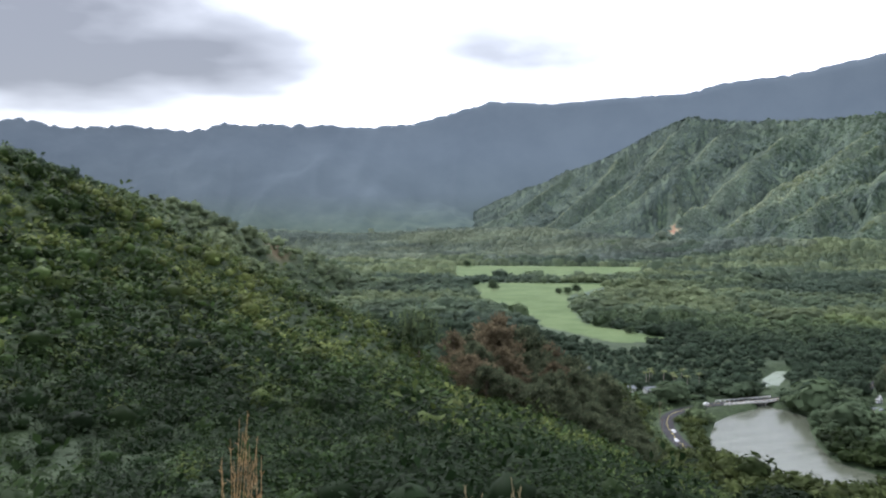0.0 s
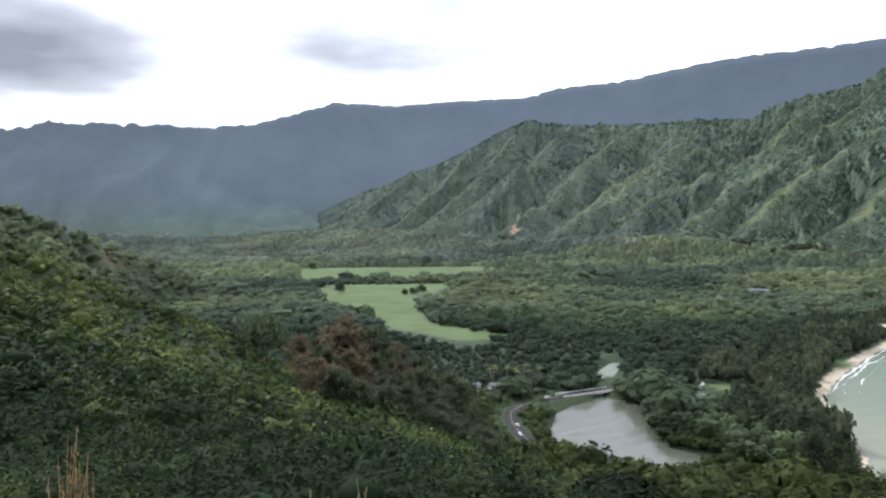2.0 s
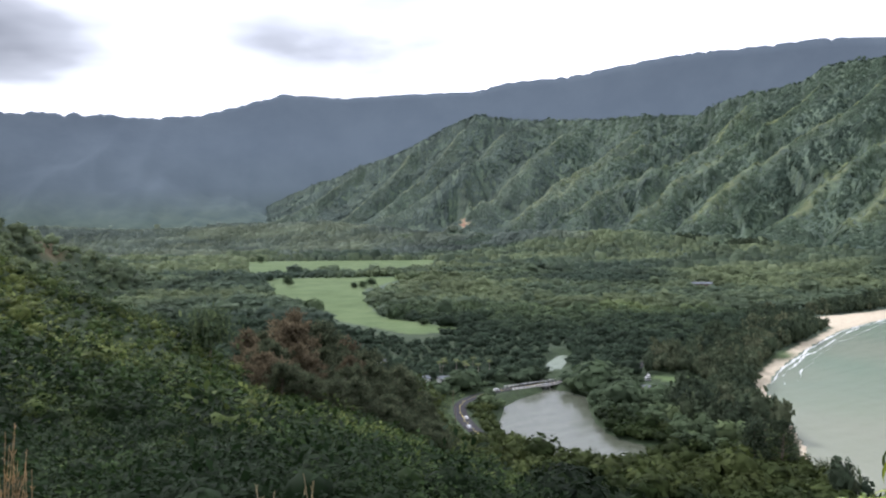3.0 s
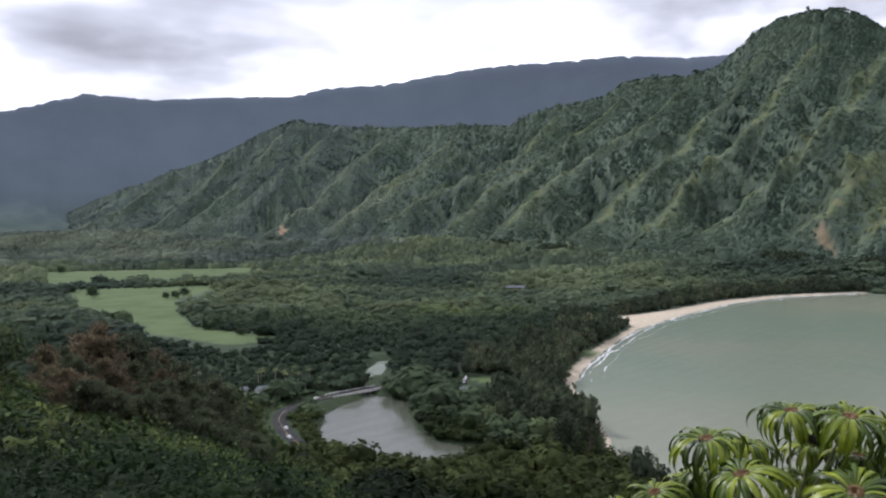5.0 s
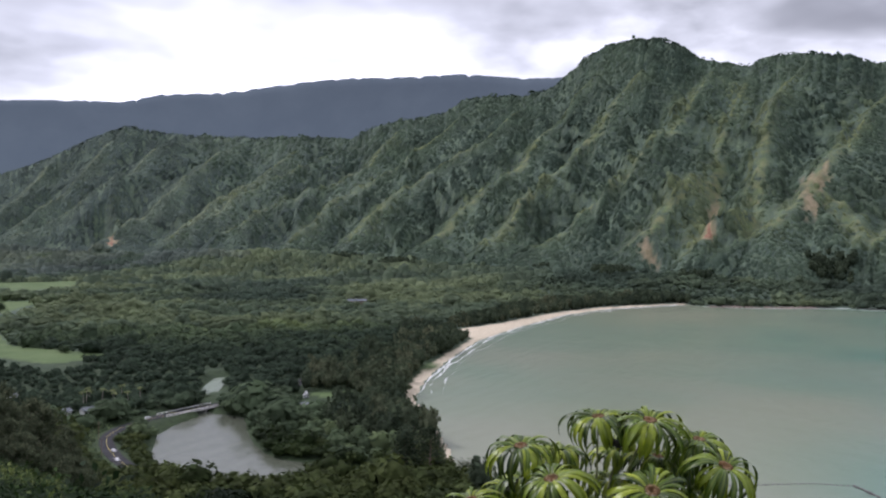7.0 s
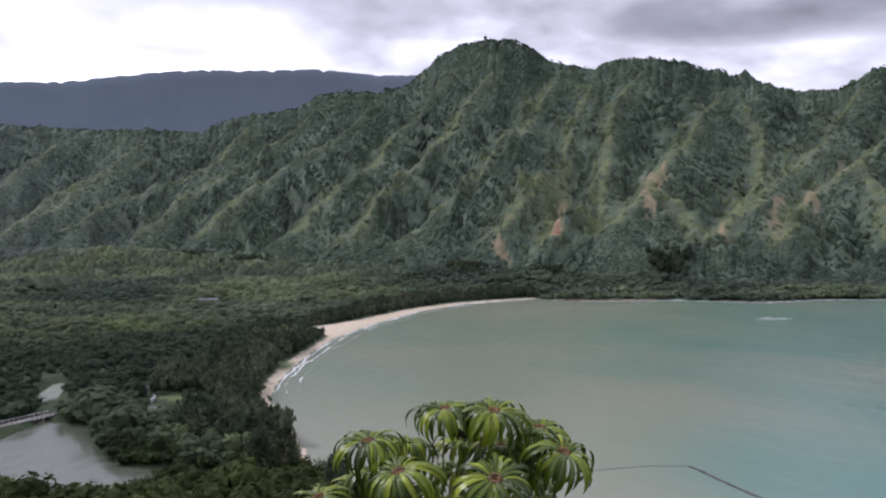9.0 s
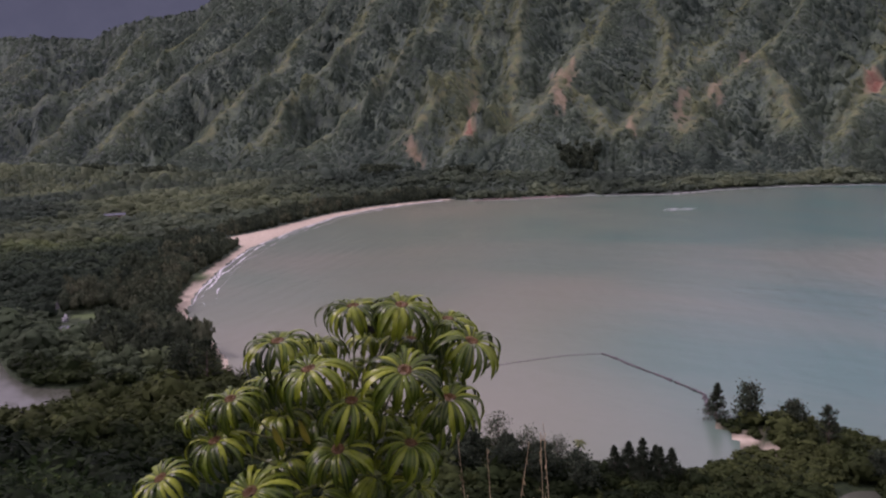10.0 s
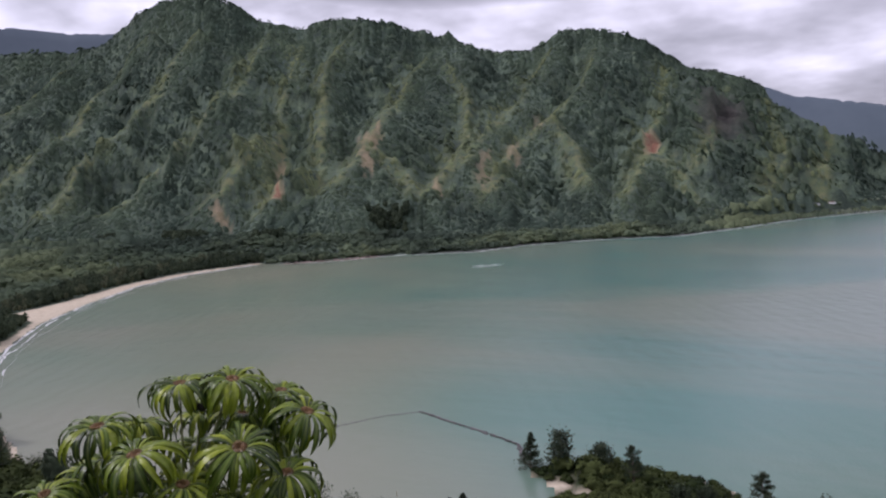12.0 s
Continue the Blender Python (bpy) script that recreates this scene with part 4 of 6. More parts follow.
def tuft(rng, leaves, size):
    """A shrub of single broad leaves around a loose dome."""
    d = rng.normal(size=(leaves, 3))
    d[:, 2] = np.abs(d[:, 2])
    d /= np.linalg.norm(d, axis=1)[:, None]
    c = d * rng.uniform(0.45, 1.0, leaves)[:, None]
    out = d + rng.normal(size=(leaves, 3)) * 0.5
    out[:, 2] *= 0.5
    out /= np.linalg.norm(out, axis=1)[:, None]
    side = np.cross(out, [0, 0, 1.0]) + 0.3 * rng.normal(size=(leaves, 3))
    side /= np.linalg.norm(side, axis=1)[:, None]
    s = size * rng.uniform(0.7, 1.3, leaves)[:, None]
    drop = np.array([0, 0, 1.0]) * s * 0.35
    quad = np.stack([c, c + out * s * 0.9 + side * s * 0.5, c + out * s * 1.9 - drop, c + out * s * 0.9 - side * s * 0.5], 1).reshape(-1, 3)
    k = np.arange(leaves)[:, None] * 4
    return quad, np.concatenate([k + [[0, 1, 2]], k + [[0, 2, 3]]])


def shrub(rng, leaves, size, inner):
    """A leafy dome: a lumpy heart under single pointed leaves."""
    v1, f1 = crown(rng, inner, size * 1.4, 1, 0.9, 6, 0.6)
    v2, f2 = tuft(rng, leaves, size)
    v1 = v1 * 0.62
    return np.concatenate([v1, v2]), np.concatenate([f1, f2 + len(v1)])


FINE_TUFTS = [shrub(frng, 100, 0.105, 6) for _ in range(6)]
TUFTS = [shrub(frng, 36, 0.165, 1) for _ in range(7)]


FAR_TUFTS = [shrub(frng, 20, 0.18, 4) for _ in range(5)]


def hill_shrubs(forms, r0, r1, gap, size):
    x, y = spread(r0, r1, -34, 46, gap)
    az, r = polar(x, y)
    rs = curve(az, HILL_R)
    ok = (r < rs + 14)
    x, y = x[ok], y[ok]
    n = len(x)
    patch = fbm(x / 14, y / 14, 3, 51)
    s = size * RNG.uniform(0.5, 1.3, n) * (1 + 0.35 * patch) * np.where(RNG.uniform(0, 1, n) < 0.14, 1.55, 1.0)
    az, r = polar(x, y)
    # Hillside shade put into the tint: nearer and rightward shrubs are darkened.
    near_shade = step(-15, -5, az) + (3.2 + 1.6 * step(-6, 2, az)) * (1 - step(38, 78, r))
    tint = np.clip(0.52 - 0.14 * near_shade + 0.30 * fbm(x / 5, y / 5, 2, 55) + 0.16 * fbm(x / 22, y / 22, 2, 56) + RNG.normal(0, 0.27, n), 0, 1)
    return scatter("hill_shrubs", forms, x, y, ground(x, y) + 0.15 * s, s, s * RNG.uniform(0.8, 1.3, n), tint, MAT_SHRUB,
                   "thick broad-leaved shrubs covering the near hillside", "shrubs")


hill_shrubs(FINE_TUFTS, 17, 52, 1.15, 0.85)
hill_shrubs(TUFTS, 52, 115, 1.25, 1.08)
hill_shrubs(FAR_TUFTS, 115, 180, 1.6, 1.2)


def bay_side_scrub():
    """Low scrub that fills the gaps between the trees of the slope above the bay."""
    x, y = spread(88, 300, 42, 96, 3.2)
    ok = clear_of_open(x, y, 2.0)
    x, y = x[ok], y[ok]
    z = ground(x, y)
    ok = (z > 0.8) & (np.degrees(np.arctan2(z + 4 - EYE, np.hypot(x, y))) > -28.5)
    x, y, z = x[ok], y[ok], z[ok]
    n = len(x)
    s = RNG.uniform(1.6, 2.7, n)
    tint = np.clip(0.6 + 0.3 * fbm(x / 18, y / 18, 2, 75) + RNG.normal(0, 0.15, n), 0, 1)
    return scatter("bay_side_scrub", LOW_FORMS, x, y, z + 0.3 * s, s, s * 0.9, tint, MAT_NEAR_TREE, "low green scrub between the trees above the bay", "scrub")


bay_side_scrub()


def roadside_scrub():
    """Low bushes on the bank beside the bend of the road."""
    gx, gy = np.meshgrid(np.arange(104, 142, 2.2), np.arange(420, 540, 2.2))
    x = (gx + RNG.uniform(-1, 1, gx.shape)).ravel()
    y = (gy + RNG.uniform(-1, 1, gx.shape)).ravel()
    ok = (line_distance(x, y, ROAD) > 6.5) & (signed(x, y, LAGOON) > 2)
    x, y = x[ok], y[ok]
    n = len(x)
    s = RNG.uniform(0.9, 1.7, n)
    return scatter("roadside_scrub", LOW_FORMS, x, y, ground(x, y) + 0.3 * s, s, s * 0.8, np.clip(RNG.normal(0.6, 0.2, n), 0, 1), MAT_TREE, "low bushes on the bank beside the road", "scrub")


roadside_scrub()


def point_scrub():
    """Low salt-worn scrub that covers the sandy point."""
    gx, gy = np.meshgrid(np.arange(250, 350, 2.9), np.arange(-10, 135, 2.9))
    x = (gx + RNG.uniform(-1.2, 1.2, gx.shape)).ravel()
    y = (gy + RNG.uniform(-1.2, 1.2, gx.shape)).ravel()
    ok = clear_of_open(x, y, 2.0) & (signed(x, y, SEA) > 3)
    x, y = x[ok], y[ok]
    n = len(x)
    s = RNG.uniform(1.3, 2.6, n) * (1 + 0.3 * fbm(x / 15, y / 15, 2, 71))
    mound = np.clip(1.4 - np.hypot((x - 288) / 20, (y - 92) / 24), 0, 1)
    tint = np.clip(0.55 + 0.5 * mound + 0.35 * fbm(x / 22, y / 22, 2, 73) + RNG.normal(0, 0.12, n), 0, 1)
    return scatter("point_scrub", FEATHER_FORMS[:1] + MID_FORMS, x, y, ground(x, y) + 0.3 * s, s, s * 0.8, tint, MAT_NEAR_TREE, "low green scrub on the sandy point", "scrub")


point_scrub()


# ---- things: tools ----
def spot(az, el, d):
    """A place d metres from the trail's lookout."""
    a, e = radians(az), radians(el)
    return Vector((math.sin(a) * math.cos(e) * d, math.cos(a) * math.cos(e) * d, EYE + math.sin(e) * d))


def level(x, y):
    return float(ground(np.array([float(x)]), np.array([float(y)]))[0])


def thing(name, m, label, category, group=""):
    ob = new(name)
    ob.empty_display_size = 0.2
    ob.matrix_world = m
    return tagged(ob, label, category, group)


def part(name, data, material, parent, label="", m=None, smooth=False):
    """A bmesh or a mesh as one object under a thing or a part."""
    if isinstance(data, bmesh.types.BMesh):
        me = bpy.data.meshes.new(name)
        data.to_mesh(me)
        data.free()
    else:
        me = data
    if material is not None and not me.materials:
        me.materials.append(material)
    if smooth:
        me.polygons.foreach_set("use_smooth", np.ones(len(me.polygons), bool))
    ob = new(name, me)
    ob.parent = parent
    if m is not None:
        ob.matrix_basis = m
    return tagged(ob, label)


def box(bm, x0, x1, y0, y1, z0, z1, bevel=0.0):
    made = bmesh.ops.create_cube(bm, size=1.0)["verts"]
    bmesh.ops.scale(bm, vec=(x1 - x0, y1 - y0, z1 - z0), verts=made)
    bmesh.ops.translate(bm, vec=((x0 + x1) / 2, (y0 + y1) / 2, (z0 + z1) / 2), verts=made)
    if bevel:
        edges = list({e for v in made for e in v.link_edges})
        bmesh.ops.bevel(bm, geom=edges, offset=bevel, segments=2, affect="EDGES", profile=0.6)
    return bm


def tube(bm, pts, radii, sides=7):
    """A tapered limb along points."""
    rings = []
    for i, (p, rad) in enumerate(zip(pts, radii)):
        p = Vector(p)
        way = Vector(pts[min(i + 1, len(pts) - 1)]) - Vector(pts[max(i - 1, 0)])
        way.normalize()
        side = way.cross(Vector((0.3, 0.9, 0.2)))
        side = side.normalized() if side.length > 1e-3 else Vector((1, 0, 0))
        up = way.cross(side)
        rings.append([bm.verts.new(p + (side * math.cos(2 * math.pi * k / sides) + up * math.sin(2 * math.pi * k / sides)) * rad) for k in range(sides)])
    for a, b in zip(rings, rings[1:]):
        for k in range(sides):
            bm.faces.new((a[k], a[(k + 1) % sides], b[(k + 1) % sides], b[k]))
    bm.faces.new(rings[-1])
    bm.faces.new(rings[0][::-1])
    return bm


def plain(name, color, rough=0.6, spread_=0.25, scale=3.0, metal=0.0, bump=0.0):
    p = Paint(name, rough, 0.4)
    p.bsdf.inputs["Metallic"].default_value = metal
    lo, hi = tuple(c * (1 - spread_) for c in color), tuple(min(1, c * (1 + spread_)) for c in color)
    fine = p.noise(scale, 6.0)
    if bump:
        p.bump(p.noise(scale * 4, 5.0), 0.5, bump)
    return p.done(p.mix(1.0, p.ramp(fine, (0.35, lo), (0.65, hi)), p.ramp(p.noise(scale * 0.13, 3.0), (0.35, 0.8), (0.65, 1.15)), "MULTIPLY"))


MAT_BARK = plain("grey_brown_bark", (0.14, 0.11, 0.085), 0.9, 0.35, 2.5, bump=0.03)
MAT_PALE_BARK = plain("pale_trunk", (0.30, 0.26, 0.22), 0.85, 0.3, 4.0, bump=0.01)
MAT_ASPHALT = plain("asphalt", (0.042, 0.042, 0.045), 0.95, 0.2, 1.2, bump=0.01)
MAT_ASPHALT.node_tree.nodes["Principled BSDF"].inputs["Specular IOR Level"].default_value = 0.1
MAT_LINE = plain("road_paint", (0.62, 0.50, 0.12), 0.7, 0.15, 2.0)
MAT_CONCRETE = plain("weathered_concrete", (0.36, 0.35, 0.33), 0.85, 0.2, 0.8, bump=0.02)
MAT_WHITE = plain("white_paint", (0.78, 0.78, 0.76), 0.5, 0.06, 2.0)
MAT_CAR_WHITE = plain("white_car_paint", (0.80, 0.80, 0.80), 0.25, 0.04, 2.0)
MAT_CAR_SILVER = plain("silver_car_paint", (0.45, 0.46, 0.48), 0.3, 0.05, 2.0, 0.6)
MAT_GLASS = plain("dark_glass", (0.02, 0.025, 0.03), 0.08, 0.1, 1.0)
MAT_RUBBER = plain("tyre_rubber", (0.025, 0.025, 0.026), 0.9, 0.1, 3.0)
MAT_ROOF_GREY = plain("grey_roof", (0.12, 0.135, 0.145), 0.8, 0.2, 1.0)
MAT_ROOF_BROWN = plain("brown_roof", (0.13, 0.09, 0.07), 0.8, 0.25, 1.0)
MAT_WALL_TAN = plain("tan_wall", (0.42, 0.36, 0.28), 0.8, 0.12, 1.0)
MAT_STONE = plain("wet_lava_stone", (0.10, 0.095, 0.09), 0.7, 0.4, 0.7, bump=0.1)
MAT_SHELF = plain("pale_shore_rock", (0.26, 0.20, 0.17), 0.85, 0.3, 0.4, bump=0.1)
MAT_STRAW = plain("dry_straw", (0.36, 0.23, 0.11), 0.8, 0.3, 9.0)
MAT_PALE_STRAW = plain("bleached_straw", (0.46, 0.36, 0.20), 0.8, 0.3, 9.0)
MAT_POLE = plain("weathered_pole", (0.20, 0.14, 0.10), 0.9, 0.3, 2.0)
MAT_DRY_PINE = foliage_material("browned_ironwood_foliage", (0.088, 0.074, 0.046), (0.140, 0.114, 0.070), (0.206, 0.170, 0.106), 0.9, 0.4, 0.45)
MAT_HILL_PINE = foliage_material("grey_green_ironwood_foliage", (0.044, 0.058, 0.034), (0.081, 0.099, 0.057), (0.144, 0.154, 0.088), 0.9, 0.3, 0.45)
MAT_FROND = foliage_material("palm_fronds", (0.07, 0.09, 0.04), (0.12, 0.15, 0.06), (0.19, 0.20, 0.08), 0.6, 0.8)


# ---- single trees ----
def sprays(rng, centres, per, reach, length, width, up, droop=0.0):
    """Small leafy sprays gathered round centres: corners and triangles."""
    n = len(centres) * per
    c = np.repeat(centres, per, 0) + rng.normal(size=(n, 3)) * np.repeat(reach, per)[:, None] * 0.5
    out = rng.normal(size=(n, 3))
    out[:, 2] = out[:, 2] * 0.6 + up
    out /= np.linalg.norm(out, axis=1)[:, None]
    side = np.cross(out, rng.normal(size=(n, 3)))
    side /= np.linalg.norm(side, axis=1)[:, None]
    ln = (length * rng.uniform(0.6, 1.4, n))[:, None]
    w = (width * rng.uniform(0.7, 1.3, n))[:, None]
    tip = out * ln
    tip[:, 2] -= droop * ln[:, 0]
    v = np.stack([c, c + tip * 0.5 + side * w, c + tip, c + tip * 0.5 - side * w], 1).reshape(-1, 3)
    k = np.arange(n)[:, None] * 4
    return v, np.concatenate([k + [[0, 1, 2]], k + [[0, 2, 3]]])


def tree(name, x, y, height, width, kind, label, material, seed, group="", lean=(0.0, 0.0), tint=0.5):
    rng = np.random.default_rng(seed)
    base = level(x, y) - 0.2
    ob = thing(name, Matrix.Translation((x, y, base)), label, "tree", group)
    bm = bmesh.new()
    bend = [Vector((lean[0] * t * height + 0.02 * height * math.sin(5 * t + seed), lean[1] * t * height + 0.02 * height * math.cos(4 * t + seed), t * height * 0.96))
            for t in np.linspace(0, 1, 8)]
    thick = height * 0.022
    tube(bm, bend, [thick * (1 - 0.85 * t) + 0.02 for t in np.linspace(0, 1, 8)])
    centres, reach = [], []
    limbs = {"ironwood": 30, "cone": 30, "bare": 14, "umbrella": 12, "broad": 18}[kind]
    for i in range(limbs):
        f = (i + rng.uniform(0, 1)) / limbs
        if kind == "ironwood":
            t, spread_w = 0.16 + 0.82 * f, width * (1.15 * (1 - f) ** 0.6 + 0.10) * rng.uniform(0.55, 1.15)
        elif kind == "cone":
            t, spread_w = 0.05 + 0.93 * f, width * ((1 - f) * 0.95 + 0.05)
        elif kind == "bare":
            t, spread_w = 0.2 + 0.75 * f, width * (0.9 - 0.4 * f)
        elif kind == "umbrella":
            t, spread_w = 0.55 + 0.4 * f, width * rng.uniform(0.5, 1.0) * (1 - 0.45 * f)
        else:
            t, spread_w = 0.16 + 0.76 * f, width * (1.0 - 0.45 * f) * rng.uniform(0.7, 1.15)
        ang = i * 2.4 + rng.uniform(-0.5, 0.5)
        a, b = bend[int(t * 7)], bend[min(int(t * 7) + 1, 7)]
        root = a.lerp(b, t * 7 - int(t * 7))
        rise = {"ironwood": 0.55, "cone": 0.25, "bare": 0.6, "umbrella": 0.25, "broad": 0.5}[kind]
        tip = root + Vector((math.cos(ang), math.sin(ang), rise * rng.uniform(0.5, 1.3))) * spread_w
        tip.z = min(tip.z, height * 1.02)
        tube(bm, [root, root.lerp(tip, 0.5) + Vector((0, 0, 0.04 * spread_w)), tip], [thick * 0.4 * (1 - 0.6 * t) + 0.02, thick * 0.25 * (1 - 0.6 * t) + 0.015, 0.012], 5)
        for s in (0.45, 0.72, 1.0):
            if kind == "bare" and s < 0.7:
                continue
            centres.append(root.lerp(tip, s))
            reach.append({"ironwood": 0.11, "cone": 0.2, "bare": 0.24, "umbrella": 0.3, "broad": 0.24}[kind] * width * (0.8 + 0.5 * s) * (1.0 if kind != "cone" else 1.1 - f * 0.95))
    part("trunk", bm, MAT_BARK, ob, "grey-brown trunk with rising limbs", smooth=True)
    centres, reach = np.array([c[:] for c in centres]), np.array(reach)
    if kind in ("ironwood", "cone"):
        v, f = sprays(rng, centres, 34, reach * 1.25, width * 0.19, width * 0.030, 0.95)
    elif kind == "bare":
        v, f = sprays(rng, centres, 40, reach * 1.7, width * 0.15, width * 0.045, 0.5)
    elif kind == "umbrella":
        v, f = sprays(rng, centres, 46, reach * np.array([1.6]), width * 0.16, width * 0.06, 0.1)
        v[:, 2] = v[:, 2].round(0) * 0.55 + v[:, 2] * 0.45
    else:
        v, f = sprays(rng, centres, 30, reach * 1.6, width * 0.18, width * 0.07, 0.3)
    tints = np.clip(np.repeat(tint + rng.normal(0, 0.2, len(v) // 4), 4), 0, 1)
    part("crown", mesh_of("crown", v, f, None, False, {"tint": tints}), material, ob)
    return ob


def palm(x, y, height, seed):
    rng = np.random.default_rng(seed)
    ob = thing("coconut_palm", Matrix.Translation((x, y, level(x, y) - 0.1)), "slender coconut palm with a pale bare trunk", "palm", "palms by the stream")
    sway = rng.uniform(-0.08, 0.08, 2)
    bm = bmesh.new()
    pts = [(sway[0] * height * t * t, sway[1] * height * t * t, height * t) for t in np.linspace(0, 1, 7)]
    tube(bm, pts, [0.26 - 0.12 * t for t in np.linspace(0, 1, 7)])
    part("trunk", bm, MAT_PALE_BARK, ob, smooth=True)
    top = Vector(pts[-1])
    for k in range(13):
        ang = k * 2.4
        lift = rng.uniform(-0.1, 0.9)
        verts, faces = [], []
        reach = rng.uniform(2.6, 3.4)
        for s in np.linspace(0, 1, 7):
            out = Vector((math.cos(ang), math.sin(ang), 0)) * reach * s
            p = top + out + Vector((0, 0, lift * reach * s - 1.1 * reach * s * s * (0.5 + 0.4 * lift)))
            w = 0.42 * math.sin(math.pi * min(1, 0.12 + s * 0.88)) + 0.03
            side = Vector((-math.sin(ang), math.cos(ang), 0)) * w
            verts += [p + side - Vector((0, 0, w * 0.6)), p, p - side - Vector((0, 0, w * 0.6))]
        for i in range(6):
            b = i * 3
            faces += [(b, b + 1, b + 4, b + 3), (b + 1, b + 2, b + 5, b + 4)]
        me = mesh_of("frond", np.array([v[:] for v in verts]), None, faces, True, {"tint": np.full(len(verts), rng.uniform(0.2, 0.9))})
        part("frond", me, MAT_FROND, ob)
    return ob


# ironwoods on the shoulder of the near hill, browned where the slope is driest
TOP_EL = [(0, -7.6), (2.5, -6.7), (3.6, -6.4), (5.5, -7.8), (6.8, -7.8), (8.1, -8.4), (9.6, -9.8), (11.1, -10.8), (12.2, -11.6), (14, -12.6)]
for i in range(48):
    row = i // 12
    az = 0.6 + 11.6 * (i % 12) / 11 + 0.45 * row + 0.3 * math.sin(i * 3.7)
    r = curve(az, HILL_R) + (15, 5, -5, -13)[row] + 2.5 * math.sin(i * 2.3)
    x, y = r * math.sin(radians(az)), r * math.cos(radians(az))
    top = EYE + r * math.tan(radians(float(curve(az, TOP_EL)) - (0.0, 0.9, 2.0, 3.1)[row] + 0.45 * math.sin(i * 5.1)))
    tall = max(top - level(x, y), 3.2)
    dry = az < 4.2 and i % 4 != 1
    fading = not dry and az < 7.5 and i % 3 == 0
    tree("ironwood_tree", x, y, tall, max(2.3, tall * 0.30), "ironwood",
         "browned feathery ironwood on the hill's shoulder" if dry else "grey-brown fading ironwood on the hill's shoulder" if fading
         else "olive-green feathery ironwood on the hill's shoulder",
         MAT_DRY_PINE if dry or fading else MAT_HILL_PINE, 100 + i, "ironwoods on the near hill", tint=0.55 if dry else 0.2 if fading else 0.5)
x, y = spot(-1.8, 0, 104)[:2]
tree("albizia_tree", x, y, EYE + 104 * math.tan(radians(-6.5)) - level(x, y), 3.0, "umbrella", "layered flat-topped green tree on the hillside", MAT_TREE, 201, tint=0.55)

